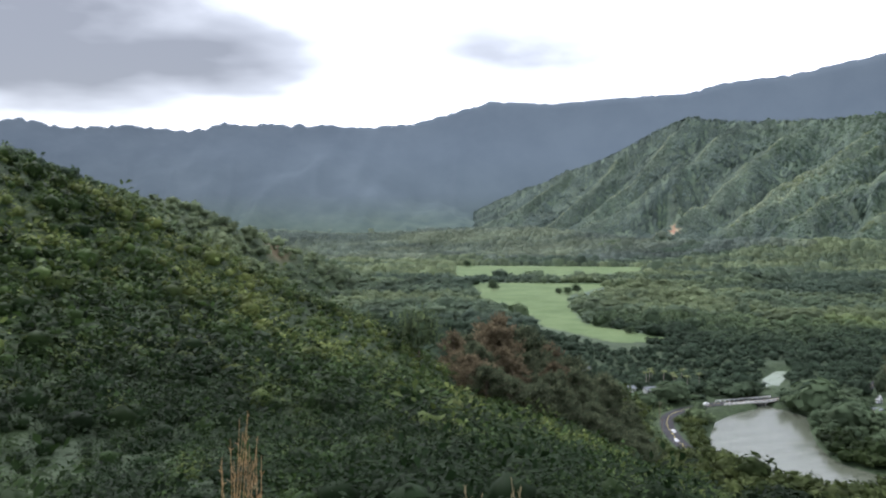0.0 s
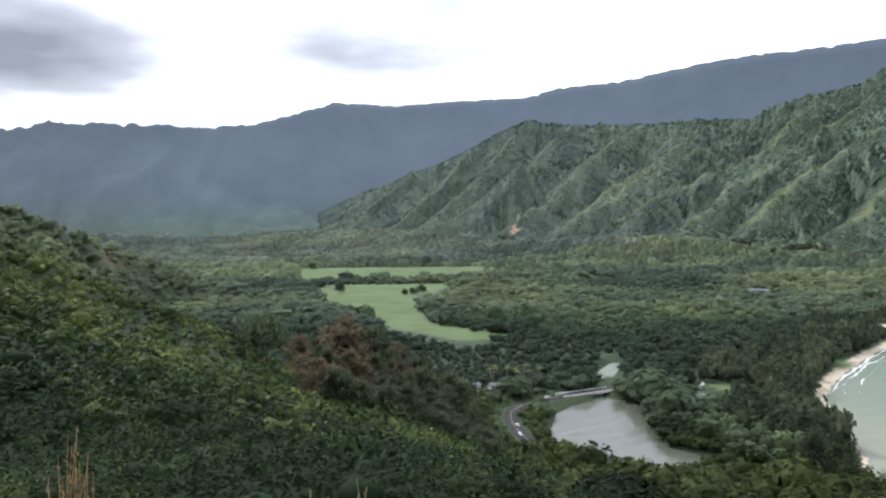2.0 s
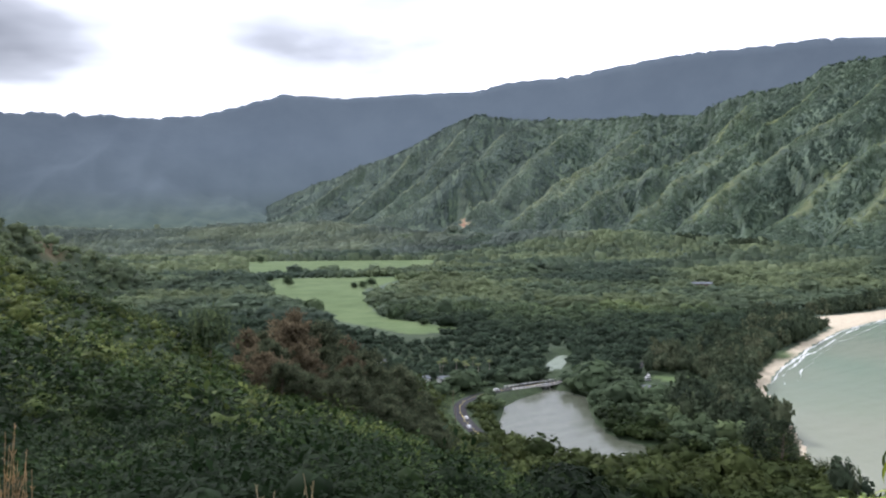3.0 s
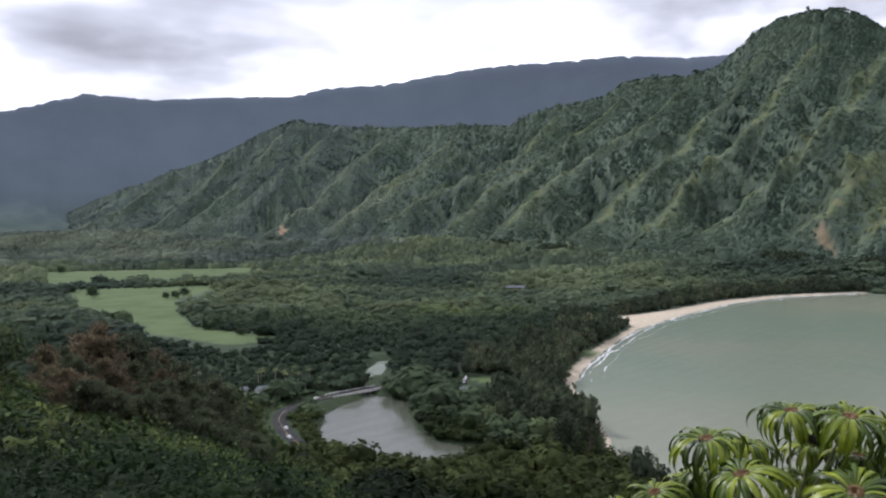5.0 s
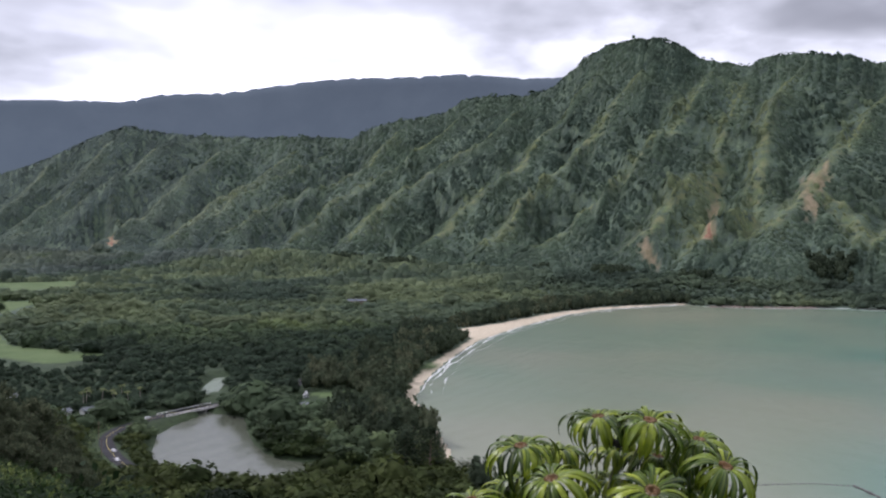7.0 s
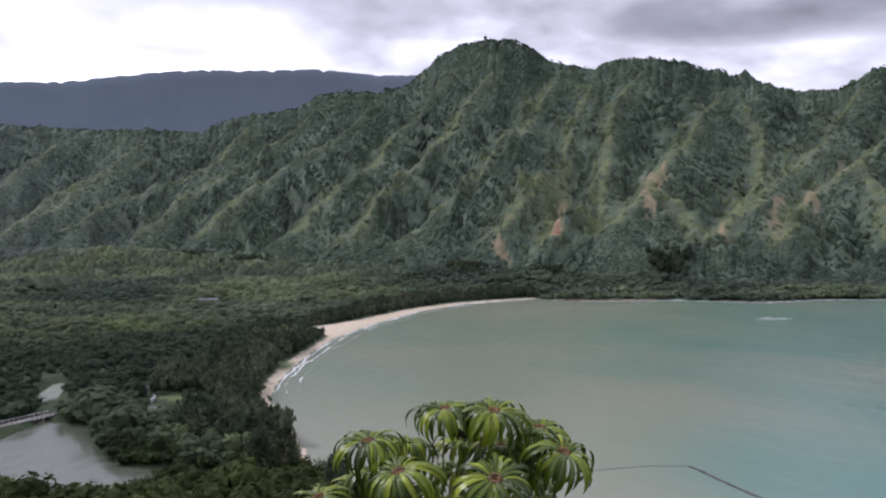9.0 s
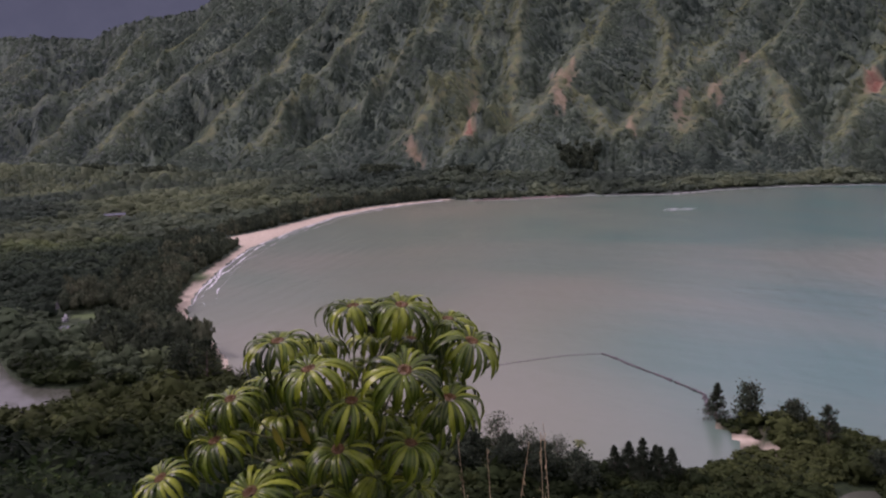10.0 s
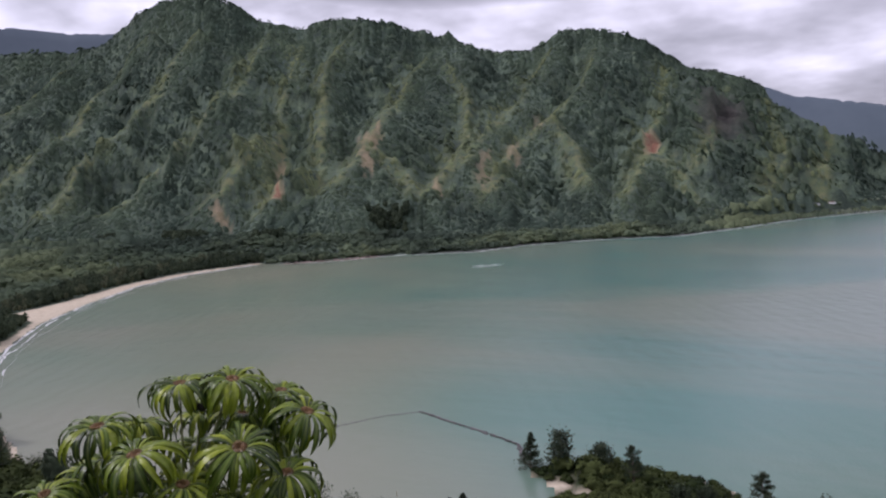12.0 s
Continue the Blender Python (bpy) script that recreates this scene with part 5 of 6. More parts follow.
# trees on the point and the shore
SHORE_TREES = [("ironwood_tree", 331, 126, 18.5, 5.6, "cone", 0.3, "open-crowned dark ironwood on the sandy point"),
               ("ironwood_tree", 328, 112, 17.0, 5.4, "broad", 0.25, "full dark ironwood on the sandy point"),
               ("ironwood_tree", 331, 96, 11.0, 4.8, "broad", 0.3, "low dark wind-shaped ironwood on the point"),
               ("ironwood_tree", 318, 80, 16.0, 4.2, "ironwood", 0.3, "tall narrow dark ironwood by the pond"),
               ("ironwood_tree", 298, 31, 17.5, 4.6, "ironwood", 0.35, "lone thin-crowned ironwood on a grassy bank"),
               ("ironwood_tree", 296, 10, 11.0, 4.4, "broad", 0.35, "dark ironwood beside the grassy bank"),
               ("ironwood_tree", 254, 127, 13.5, 4.6, "cone", 0.2, "dense dark young conifer at the water's edge"),
               ("ironwood_tree", 256, 123, 15.0, 4.6, "cone", 0.2, "dense dark young conifer at the water's edge"),
               ("ironwood_tree", 258, 119, 13.0, 4.4, "cone", 0.2, "dense dark young conifer at the water's edge"),
               ("ironwood_tree", 252, 121, 12.0, 4.4, "cone", 0.2, "dense dark young conifer at the water's edge"),
               ("ironwood_tree", 252, 131, 11.5, 4.2, "cone", 0.2, "dense dark young conifer at the water's edge"),
               ("ironwood_tree", 260, 114, 12.0, 4.4, "cone", 0.2, "dense dark young conifer at the water's edge"),
               ("ironwood_tree", 255, 116, 13.5, 4.2, "cone", 0.2, "dense dark young conifer at the water's edge"),
               ("ironwood_tree", 279, 42, 12.0, 4.8, "broad", 0.2, "dark full ironwood beside the pond"),
               ("ironwood_tree", 268, 40, 11.0, 4.6, "broad", 0.2, "dark full ironwood beside the pond"),
               ("ironwood_tree", 289, 48, 13.0, 4.8, "ironwood", 0.2, "dark feathery ironwood beside the pond"),
               ("ironwood_tree", 256, 36, 10.0, 4.6, "broad", 0.25, "dark full ironwood beside the pond"),
               ("ironwood_tree", 296, 58, 10.0, 4.4, "broad", 0.2, "dark full ironwood beside the pond"),
               ("ironwood_tree", 232, 176, 14.0, 5.0, "broad", 0.12, "dark brownish ironwood in the thicket by the bay"),
               ("ironwood_tree", 236, 164, 13.0, 5.2, "ironwood", 0.2, "dark brownish ironwood in the thicket by the bay"),
               ("ironwood_tree", 228, 160, 12.5, 5.2, "broad", 0.12, "dark brownish ironwood in the thicket by the bay"),
               ("ironwood_tree", 238, 151, 12.5, 5.0, "ironwood", 0.2, "dark brownish ironwood in the thicket by the bay"),
               ("ironwood_tree", 231, 146, 12.0, 5.4, "broad", 0.12, "dark brownish ironwood in the thicket by the bay"),
               ("ironwood_tree", 240, 138, 11.0, 5.0, "broad", 0.15, "dark brownish ironwood in the thicket by the bay"),
               ("ironwood_tree", 222, 172, 11.5, 5.2, "broad", 0.12, "dark brownish ironwood in the thicket by the bay"),
               ("ironwood_tree", 234, 133, 10.5, 5.0, "broad", 0.15, "dark brownish ironwood in the thicket by the bay"),
               ("ironwood_tree", 242, 172, 16.5, 5.0, "bare", 0.5, "thin grey-leaved tree at the bay's edge"),
               ("ironwood_tree", 244, 161, 12.5, 4.6, "bare", 0.5, "thin grey-leaved tree at the bay's edge"),
               ("ironwood_tree", 246, 150, 11.5, 4.2, "bare", 0.45, "thin grey-leaved tree at the bay's edge"),
               ("ironwood_tree", 240, 186, 13.5, 5.0, "bare", 0.5, "thin grey-leaved tree at the bay's edge"),
               ("ironwood_tree", 243, 304, 13.0, 5.2, "bare", 0.6, "sparse brownish tree beside a strip of sand"),
               ("ironwood_tree", 247, 322, 10.0, 4.2, "bare", 0.6, "sparse brownish tree beside a strip of sand"),
               ("ironwood_tree", 240, 340, 25.0, 6.5, "ironwood", 0.3, "tall dark ironwood at the lagoon mouth"),
               ("ironwood_tree", 230, 347, 24.0, 7.0, "broad", 0.25, "tall dark ironwood at the lagoon mouth"),
               ("ironwood_tree", 252, 372, 22.0, 6.0, "ironwood", 0.3, "tall dark ironwood at the lagoon mouth")]
for i, (nm, x, y, h, w, kind, tn, lab) in enumerate(SHORE_TREES):
    tree(nm, x, y, h, w, kind, lab, MAT_PINE, 300 + i, "trees along the shore", tint=tn)
for i in range(9):
    palm(140 + 9 * (i % 5) + 3 * math.sin(i * 3), 585 + 13 * (i // 5) + 6 * math.cos(i * 2), 11 + 2.5 * math.sin(i * 1.7), 400 + i)
palm(247, 141, 11.5, 420)


for i, (x, y, h, w) in enumerate([(80, 1372, 15, 8), (190, 1315, 10, 6), (177, 1320, 8, 5), (57, 2080, 14, 9), (188, 868, 5, 5), (206, 1335, 12, 7)]):
    tree("field_tree", x, y, h, w, "broad", "round dark green tree standing in the pasture", MAT_TREE, 500 + i, "trees in the pasture", tint=0.3)


# ---- road, bridge, cars ----
def offset_line(pts, step_len=4.0):
    out = []
    for (x1, y1), (x2, y2) in zip(pts, pts[1:]):
        n = max(1, int(math.hypot(x2 - x1, y2 - y1) / step_len))
        out += [(x1 + (x2 - x1) * k / n, y1 + (y2 - y1) * k / n) for k in range(n)]
    out.append(pts[-1])
    a = np.array(out)
    for _ in range(6):
        a[1:-1] = (a[:-2] + a[1:-1] * 2 + a[2:]) / 4
    return a


def ribbon(name, line, half, z, material, lift=0.0, shift=0.0, thick=0.25):
    d = np.gradient(line, axis=0)
    nrm = np.stack([-d[:, 1], d[:, 0]], 1) / np.linalg.norm(d, axis=1)[:, None]
    l, r = line + nrm * (half + shift), line - nrm * (half - shift)
    n = len(line)
    top = np.full((n, 1), z + lift)
    low = top - thick
    v = np.concatenate([np.hstack([l, top]), np.hstack([r, top]), np.hstack([l, low]), np.hstack([r, low])])
    q = []
    for i in range(n - 1):
        q += [(i, i + 1, n + i + 1, n + i), (2 * n + i, 2 * n + i + 1, i + 1, i), (n + i, n + i + 1, 3 * n + i + 1, 3 * n + i)]
    me = mesh_of(name, v, None, q, False)
    me.materials.append(material)
    return me


ROAD_LINE = offset_line(ROAD)
tagged(new("road", ribbon("road", ROAD_LINE, 4.0, 2.98, MAT_ASPHALT, thick=0.5)), "two-lane asphalt coast road curving round the lagoon", "road", kind="structure")
tagged(new("trim", ribbon("trim", ROAD_LINE, 0.08, 3.0, MAT_LINE, 0.004, thick=0.02)), "yellow centre line on the asphalt", "road marking", kind="structure")


def surf_strip(line, out, wide, gaps, seed, label):
    """A thin ragged band of foam lying on the water, out metres from the sand."""
    d = np.gradient(line, axis=0)
    nrm = np.stack([d[:, 1], -d[:, 0]], 1) / np.linalg.norm(d, axis=1)[:, None]
    s = np.arange(len(line))
    shift = out + (1.0 + 0.16 * out) * value_noise(s / 11.0, s * 0.0, seed) + 0.9 * value_noise(s / 2.7, s * 0.0, seed + 1)
    half = wide * np.hypot(line[:, 0], line[:, 1]) / 800 * (0.6 + 0.5 * value_noise(s / 4.0, s * 0.0 + 3, seed + 2)) * np.where(value_noise(s / 5.0, s * 0.0 + 5, seed + 3) + 0.4 * value_noise(s / 1.7, s * 0.0 + 8, seed + 4) < gaps, 0.02, 1.0)
    a, b = line + nrm * (shift - half)[:, None], line + nrm * (shift + half)[:, None]
    n = len(line)
    v = np.concatenate([np.hstack([a, np.full((n, 1), 0.03)]), np.hstack([line + nrm * shift[:, None], np.full((n, 1), 0.16)]), np.hstack([b, np.full((n, 1), 0.03)])])
    q = [(i, i + 1, n + i + 1, n + i) for i in range(n - 1)] + [(n + i, n + i + 1, 2 * n + i + 1, 2 * n + i) for i in range(n - 1)]
    me = mesh_of("surf", v, None, q, True)
    me.materials.append(MAT_FOAM)
    return tagged(new("surf", me), label, "foam", kind="stuff")


MAT_FOAM = plain("sea_foam", (0.56, 0.57, 0.55), 0.8, 0.15, 0.6)
BEACH_LINE = offset_line(SEA[:10], 3.0)
surf_strip(BEACH_LINE, 0.8, 1.4, -0.9, 41, "white foam where small waves reach the sand")
surf_strip(BEACH_LINE, 7.0, 1.0, 0.1, 47, "broken white line of a small breaking wave")
surf_strip(BEACH_LINE, 16.0, 0.8, 0.42, 53, "short white crest of a wave off the beach")


def bridge():
    a, b = Vector((176, 545.2, 3.0)), Vector((217, 559.8, 3.0))
    way = b - a
    L, ang = way.length, math.atan2(way.y, way.x)
    ob = thing("road_bridge", Matrix.Translation((a.x, a.y, 0)) @ Matrix.Rotation(ang, 4, "Z"), "pale low concrete road bridge over the stream mouth", "bridge")
    part("deck", box(bmesh.new(), 0, L, -4.8, 4.8, 2.2, 2.96, 0.06), MAT_CONCRETE, ob)
    for s in (-1, 1):
        bm = bmesh.new()
        y0 = s * 4.6
        box(bm, 0, L, y0 - 0.14, y0 + 0.14, 3.75, 4.05, 0.03)
        for k in range(13):
            x0 = k * (L - 0.4) / 12
            box(bm, x0, x0 + 0.4, y0 - 0.12, y0 + 0.12, 2.9, 3.76)
        part("parapet", bm, MAT_WHITE, ob, "white-painted post and beam parapet")
    for k in range(1, 4):
        bm = bmesh.new()
        box(bm, L * k / 4 - 0.5, L * k / 4 + 0.5, -4.4, 4.4, 1.55, 2.22, 0.05)
        for y0 in (-3.4, 0, 3.4):
            tube(bm, [(L * k / 4, y0, -3.0), (L * k / 4, y0, 1.6)], [0.35, 0.35], 10)
        part("pier", bm, MAT_CONCRETE, ob)


bridge()


def car(x, y, heading, paint, label, z=None, group="cars"):
    ob = thing("car", Matrix.Translation((x, y, (level(x, y) if z is None else z))) @ Matrix.Rotation(heading, 4, "Z"), label, "car", group)
    bm = bmesh.new()
    box(bm, -2.2, 2.2, -0.88, 0.88, 0.32, 0.86, 0.12)
    part("body", bm, paint, ob)
    bm = bmesh.new()
    box(bm, -1.5, 1.0, -0.78, 0.78, 0.84, 1.42, 0.1)
    for v in bm.verts:
        if v.co.z > 1.2:
            v.co.x *= 0.78
            v.co.y *= 0.86
    cabin = part("cabin", bm, paint, ob)
    bm = bmesh.new()
    box(bm, -1.46, 0.96, -0.79, 0.79, 0.92, 1.26, 0.02)
    for v in bm.verts:
        if v.co.z > 1.2:
            v.co.x *= 0.9
            v.co.y *= 0.93
    part("window", bm, MAT_GLASS, cabin, "dark window band")
    for sx in (-1.35, 1.35):
        for sy in (-0.8, 0.8):
            bm = bmesh.new()
            bmesh.ops.create_cone(bm, cap_ends=True, segments=14, radius1=0.33, radius2=0.33, depth=0.22, matrix=Matrix.Translation((sx, sy, 0.33)) @ Matrix.Rotation(math.pi / 2, 4, "X"))
            part("wheel", bm, MAT_RUBBER, ob)
    for sy in (-0.6, 0.6):
        part("headlight", box(bmesh.new(), 2.15, 2.23, sy - 0.16, sy + 0.16, 0.58, 0.74, 0.02), MAT_WHITE, ob)
    return ob


car(126.6, 471, math.pi / 2, MAT_CAR_WHITE, "white saloon car driving on the coast road", 2.99, "cars on the road")
car(122.8, 451, math.pi / 2, MAT_CAR_WHITE, "white hatchback car on the coast road", 2.99, "cars on the road")
car(166, 541.5, 0.5, MAT_CAR_WHITE, "white car coming off the bridge", 2.99, "cars on the road")
car(283, 556, 0.3, MAT_CAR_WHITE, "white car parked by the lawn", None, "cars by the lawn")
car(287, 563, 1.2, MAT_CAR_WHITE, "white van parked by the lawn", None, "cars by the lawn")
car(279, 548, 0.2, MAT_CAR_SILVER, "silver car parked by the lawn", None, "cars by the lawn")


def utility_pole(x, y, h):
    ob = thing("utility_pole", Matrix.Translation((x, y, level(x, y) - 0.3)), "weathered wooden utility pole beside the road", "pole", "roadside poles")
    part("pole", tube(bmesh.new(), [(0, 0, 0), (0, 0, h * 0.5), (0, 0, h)], [0.17, 0.15, 0.12], 10), MAT_POLE, ob)
    part("crossarm", box(bmesh.new(), -1.1, 1.1, -0.06, 0.06, h - 0.9, h - 0.75, 0.01), MAT_POLE, ob)


utility_pole(127.5, 505, 10.5)
utility_pole(118.0, 462, 10.0)


def house(x, y, w, d, h, heading, wall, roof, label):
    ob = thing("house", Matrix.Translation((x, y, level(x, y) - 0.2)) @ Matrix.Rotation(heading, 4, "Z"), label, "house")
    part("wall", box(bmesh.new(), -w / 2, w / 2, -d / 2, d / 2, 0, h, 0.02), wall, ob)
    bm = bmesh.new()
    o, rise = 0.7, d * 0.24
    pts = [(-w / 2 - o, -d / 2 - o, h - 0.1), (-w / 2 - o, 0, h + rise), (-w / 2 - o, d / 2 + o, h - 0.1)]
    lo = [bm.verts.new(p) for p in pts] + [bm.verts.new((-p[0], p[1], p[2])) for p in pts]
    hi = [bm.verts.new((v.co.x, v.co.y, v.co.z + 0.22)) for v in lo]
    for a, b, c, e in ((0, 1, 4, 3), (1, 2, 5, 4)):
        bm.faces.new((lo[a], lo[b], lo[c], lo[e]))
        bm.faces.new((hi[e], hi[c], hi[b], hi[a]))
    for a, b in ((0, 1), (1, 2), (3, 4), (4, 5), (0, 3), (2, 5)):
        bm.faces.new((lo[a], hi[a], hi[b], lo[b]))
    bmesh.ops.recalc_face_normals(bm, faces=bm.faces)
    part("roof", bm, roof, ob)
    part("door", box(bmesh.new(), -0.5, 0.5, -d / 2 - 0.06, -d / 2 + 0.02, 0.1, 2.15, 0.01), MAT_ROOF_BROWN, ob)
    for sx in (-0.3, 0.3):
        win = part("window", box(bmesh.new(), sx * w - 0.8, sx * w + 0.8, -d / 2 - 0.05, -d / 2 + 0.02, 1.0, 2.1), MAT_GLASS, ob)
        part("frame", box(bmesh.new(), sx * w - 0.9, sx * w + 0.9, -d / 2 - 0.09, -d / 2 + 0.02, 0.88, 0.99), MAT_WHITE, win)
    return ob


house(705, 1204, 30, 12, 4.5, -0.5, MAT_ROOF_BROWN, MAT_ROOF_GREY, "low grey-roofed house among the valley trees")
house(124, 574, 7, 6, 3.2, 0.3, MAT_WHITE, MAT_ROOF_GREY, "small white cottage half hidden by trees")
house(138, 572, 8, 6, 3.0, 0.2, MAT_WHITE, MAT_ROOF_GREY, "small white cottage near the palms")
house(105, 647, 9, 6, 3.4, 0.1, MAT_WHITE, MAT_ROOF_GREY, "white cottage beyond the ironwoods")
house(152, 268, 7, 6, 3.0, 0.9, MAT_WHITE, MAT_ROOF_BROWN, "brown-roofed white cottage under the slope")
house(262, 519, 6, 5, 2.6, 0.4, MAT_WALL_TAN, MAT_ROOF_GREY, "small park pavilion beside the lawn")
house(2330, 105, 16, 10, 5.0, 1.0, MAT_WHITE, MAT_ROOF_GREY, "white house on the far shore road")
house(2395, 70, 14, 9, 4.5, 1.2, MAT_WHITE, MAT_ROOF_BROWN, "pale house on the far shore road")


# ---- rocks ----
def stone_mesh(seed):
    rng = np.random.default_rng(seed)
    v, f = ico(1)
    v = v * rng.uniform(0.72, 1.15, (len(v), 1)) * np.array([1.0, 0.8, 0.62])
    me = mesh_of("stone", v, f)
    return me


STONES = [stone_mesh(k) for k in range(6)]
for me in STONES:
    me.materials.append(MAT_STONE)
SHELF_STONES = [stone_mesh(20 + k) for k in range(4)]
for me in SHELF_STONES:
    me.materials.append(MAT_SHELF)


def row_of_stones(name, line, count, small, large, proud, meshes, label, category, jitter=1.0, seed=5):
    rng = np.random.default_rng(seed)
    ob = thing(name, Matrix.Translation((line[0][0], line[0][1], 0)), label, category)
    pts = np.array(line, float)
    seg = np.hypot(*np.diff(pts, axis=0).T)
    at = np.concatenate([[0], np.cumsum(seg)])
    for k in range(count):
        s = (k + rng.uniform(0, 1)) / count * at[-1]
        x = np.interp(s, at, pts[:, 0]) - line[0][0] + rng.normal(0, jitter)
        y = np.interp(s, at, pts[:, 1]) - line[0][1] + rng.normal(0, jitter)
        size = rng.uniform(small, large)
        part("stone", meshes[k % len(meshes)], None, ob,
             m=pose(x, y, proud * size, rng.uniform(-15, 15), rng.uniform(-15, 15), rng.uniform(0, 360)) @ Matrix.Diagonal((size, size, size, 1)))
    return ob


row_of_stones("fishpond_wall", [(397, 213), (381, 183), (369, 160), (358, 142), (334, 130)], 190, 0.5, 1.15, 0.1, STONES,
              "broken line of dark lava stones awash in the bay", "stone wall", 0.5)
row_of_stones("sunken_wall", [(346, 250), (384, 228), (397, 213)], 140, 0.4, 0.7, -0.12, STONES, "old stone wall barely breaking the surface", "stone wall", 0.4, 6)
row_of_stones("shore_rocks", [(1168, 872), (1200, 838), (1222, 812), (1290, 760)], 120, 1.2, 3.6, 0.2, SHELF_STONES, "pale pinkish rock shelf at the end of the beach", "rocks", 2.5, 7)


# ---- the tree beside the trail ----
def leaf_paint(name, vary):
    p = Paint(name, 0.38, 0.30)
    # Pale midrib, with the glossy leaf's highlight painted along it.
    rib_glint = p.attr("rib")
    tone = p.ramp(p.rnd() if vary == "object" else p.island(), (0.0, (0.014, 0.036, 0.003)), (0.5, (0.070, 0.124, 0.006)), (1.0, (0.255, 0.310, 0.015)))
    tone = p.mix(1.0, tone, p.ramp(p.noise(18.0, 4.0), (0.35, 0.8), (0.65, 1.15)), "MULTIPLY")
    color = p.mix(rib_glint, tone, (0.42, 0.47, 0.12))
    glow = p.nodes.new("ShaderNodeBsdfTranslucent")
    p.links.new(color, glow.inputs[0])
    both = p.nodes.new("ShaderNodeMixShader")
    both.inputs[0].default_value = 0.12
    p.links.new(p.bsdf.outputs[0], both.inputs[1])
    p.links.new(glow.outputs[0], both.inputs[2])
    p.links.new(both.outputs[0], p.nodes["Material Output"].inputs[0])
    return p.done(color)


MAT_LEAF = leaf_paint("umbrella_leaf", "object")
MAT_LEAF_INNER = leaf_paint("umbrella_leaf_inner", "island")
MAT_WITHERED = plain("withered_leaf", (0.38, 0.33, 0.05), 0.6, 0.2, 9.0)
MAT_SHOOT = plain("reddish_shoot", (0.17, 0.095, 0.035), 0.6, 0.3, 30.0)
MAT_BUD = plain("dark_bud", (0.022, 0.018, 0.014), 0.7, 0.3, 40.0)
MAT_STEM = plain("green_stalk", (0.17, 0.19, 0.07), 0.55, 0.25, 20.0)


def leaflet_mesh(seed, length, width, droop):
    """A long drooping leaflet with a folded midrib, its stalk at the origin, growing along x."""
    rng = np.random.default_rng(seed)
    verts, faces, rib = [], [], []
    n = 8
    ang, px, pz = 0.42, 0.0, 0.0
    twist = rng.uniform(-0.15, 0.15)
    for i in range(n + 1):
        s = i / n
        w = width * math.sin(math.pi * min(1.0, 0.04 + 0.96 * s ** 1.25)) ** 0.7 + 0.0012
        sag = w * 0.45
        y0 = twist * length * s * s
        nx, nz = math.sin(ang), math.cos(ang)
        for off, dn, rb in ((-1, 1, 0), (-0.55, 0.35, 0), (-0.07, 0, 1), (0.07, 0, 1), (0.55, 0.35, 0), (1, 1, 0)):
            verts.append((px - nx * sag * dn, y0 + w * off, pz - nz * sag * dn))
            rib.append(rb)
        px += math.cos(ang) * length / n
        pz += math.sin(ang) * length / n
        ang -= droop / n * (1.35 - 0.7 * s)
    for i in range(n):
        for k in range(5):
            a = i * 6 + k
            faces.append((a, a + 1, a + 7, a + 6))
    me = mesh_of("leaflet", np.array(verts), None, faces, True, {"rib": np.array(rib, float) * 0.2})
    me.materials.append(MAT_LEAF)
    return me


LEAFLETS = [leaflet_mesh(k, 0.38 + 0.03 * (k % 3), 0.0205 + 0.002 * (k % 2), 2.2 + 0.15 * k) for k in range(5)]
# azimuth, elevation, distance and size of each rosette of leaves, the near ones first
ROSETTES = [(42.3, -15.7, 6.5, 1.05), (48.4, -16.1, 6.5, 1.08), (44.9, -17.9, 6.5, 0.95), (38.2, -23.0, 6.5, 1.08), (51.2, -18.0, 6.7, 1.0), (48.6, -20.8, 6.7, 0.95),
            (43.9, -20.9, 6.6, 0.95), (37.3, -17.1, 6.8, 0.85), (40.4, -13.7, 6.9, 1.0), (45.2, -11.7, 7.1, 0.95), (48.3, -11.8, 7.0, 1.0), (51.2, -12.8, 7.2, 0.9),
            (52.7, -14.3, 6.9, 1.0), (36.2, -19.6, 6.8, 0.92), (32.8, -21.4, 6.9, 0.95), (34.9, -17.9, 6.9, 0.5), (48.8, -14.0, 7.3, 0.85)]
INNER = [(46.8, -18.8, 7.2, 1.0), (40.4, -18.4, 7.3, 1.0), (42.6, -18.8, 7.3, 1.0), (40.6, -21.2, 7.2, 1.0), (49.8, -18.8, 7.4, 0.95), (46.2, -22.6, 7.1, 1.0),
         (42.4, -23.4, 7.0, 1.0), (48.8, -23.4, 7.1, 0.95), (41.6, -25.6, 6.8, 1.0), (36.4, -24.6, 6.9, 0.95), (39.6, -16.2, 7.4, 0.9), (46.0, -15.6, 7.6, 0.9),
         (50.6, -15.8, 7.5, 0.9), (44.6, -25.2, 6.9, 1.0), (46.4, -13.8, 7.5, 0.8), (43.0, -13.9, 7.4, 0.85), (50.4, -14.4, 7.5, 0.85), (47.2, -12.8, 7.6, 0.75), (40.6, -15.6, 7.3, 0.85)]


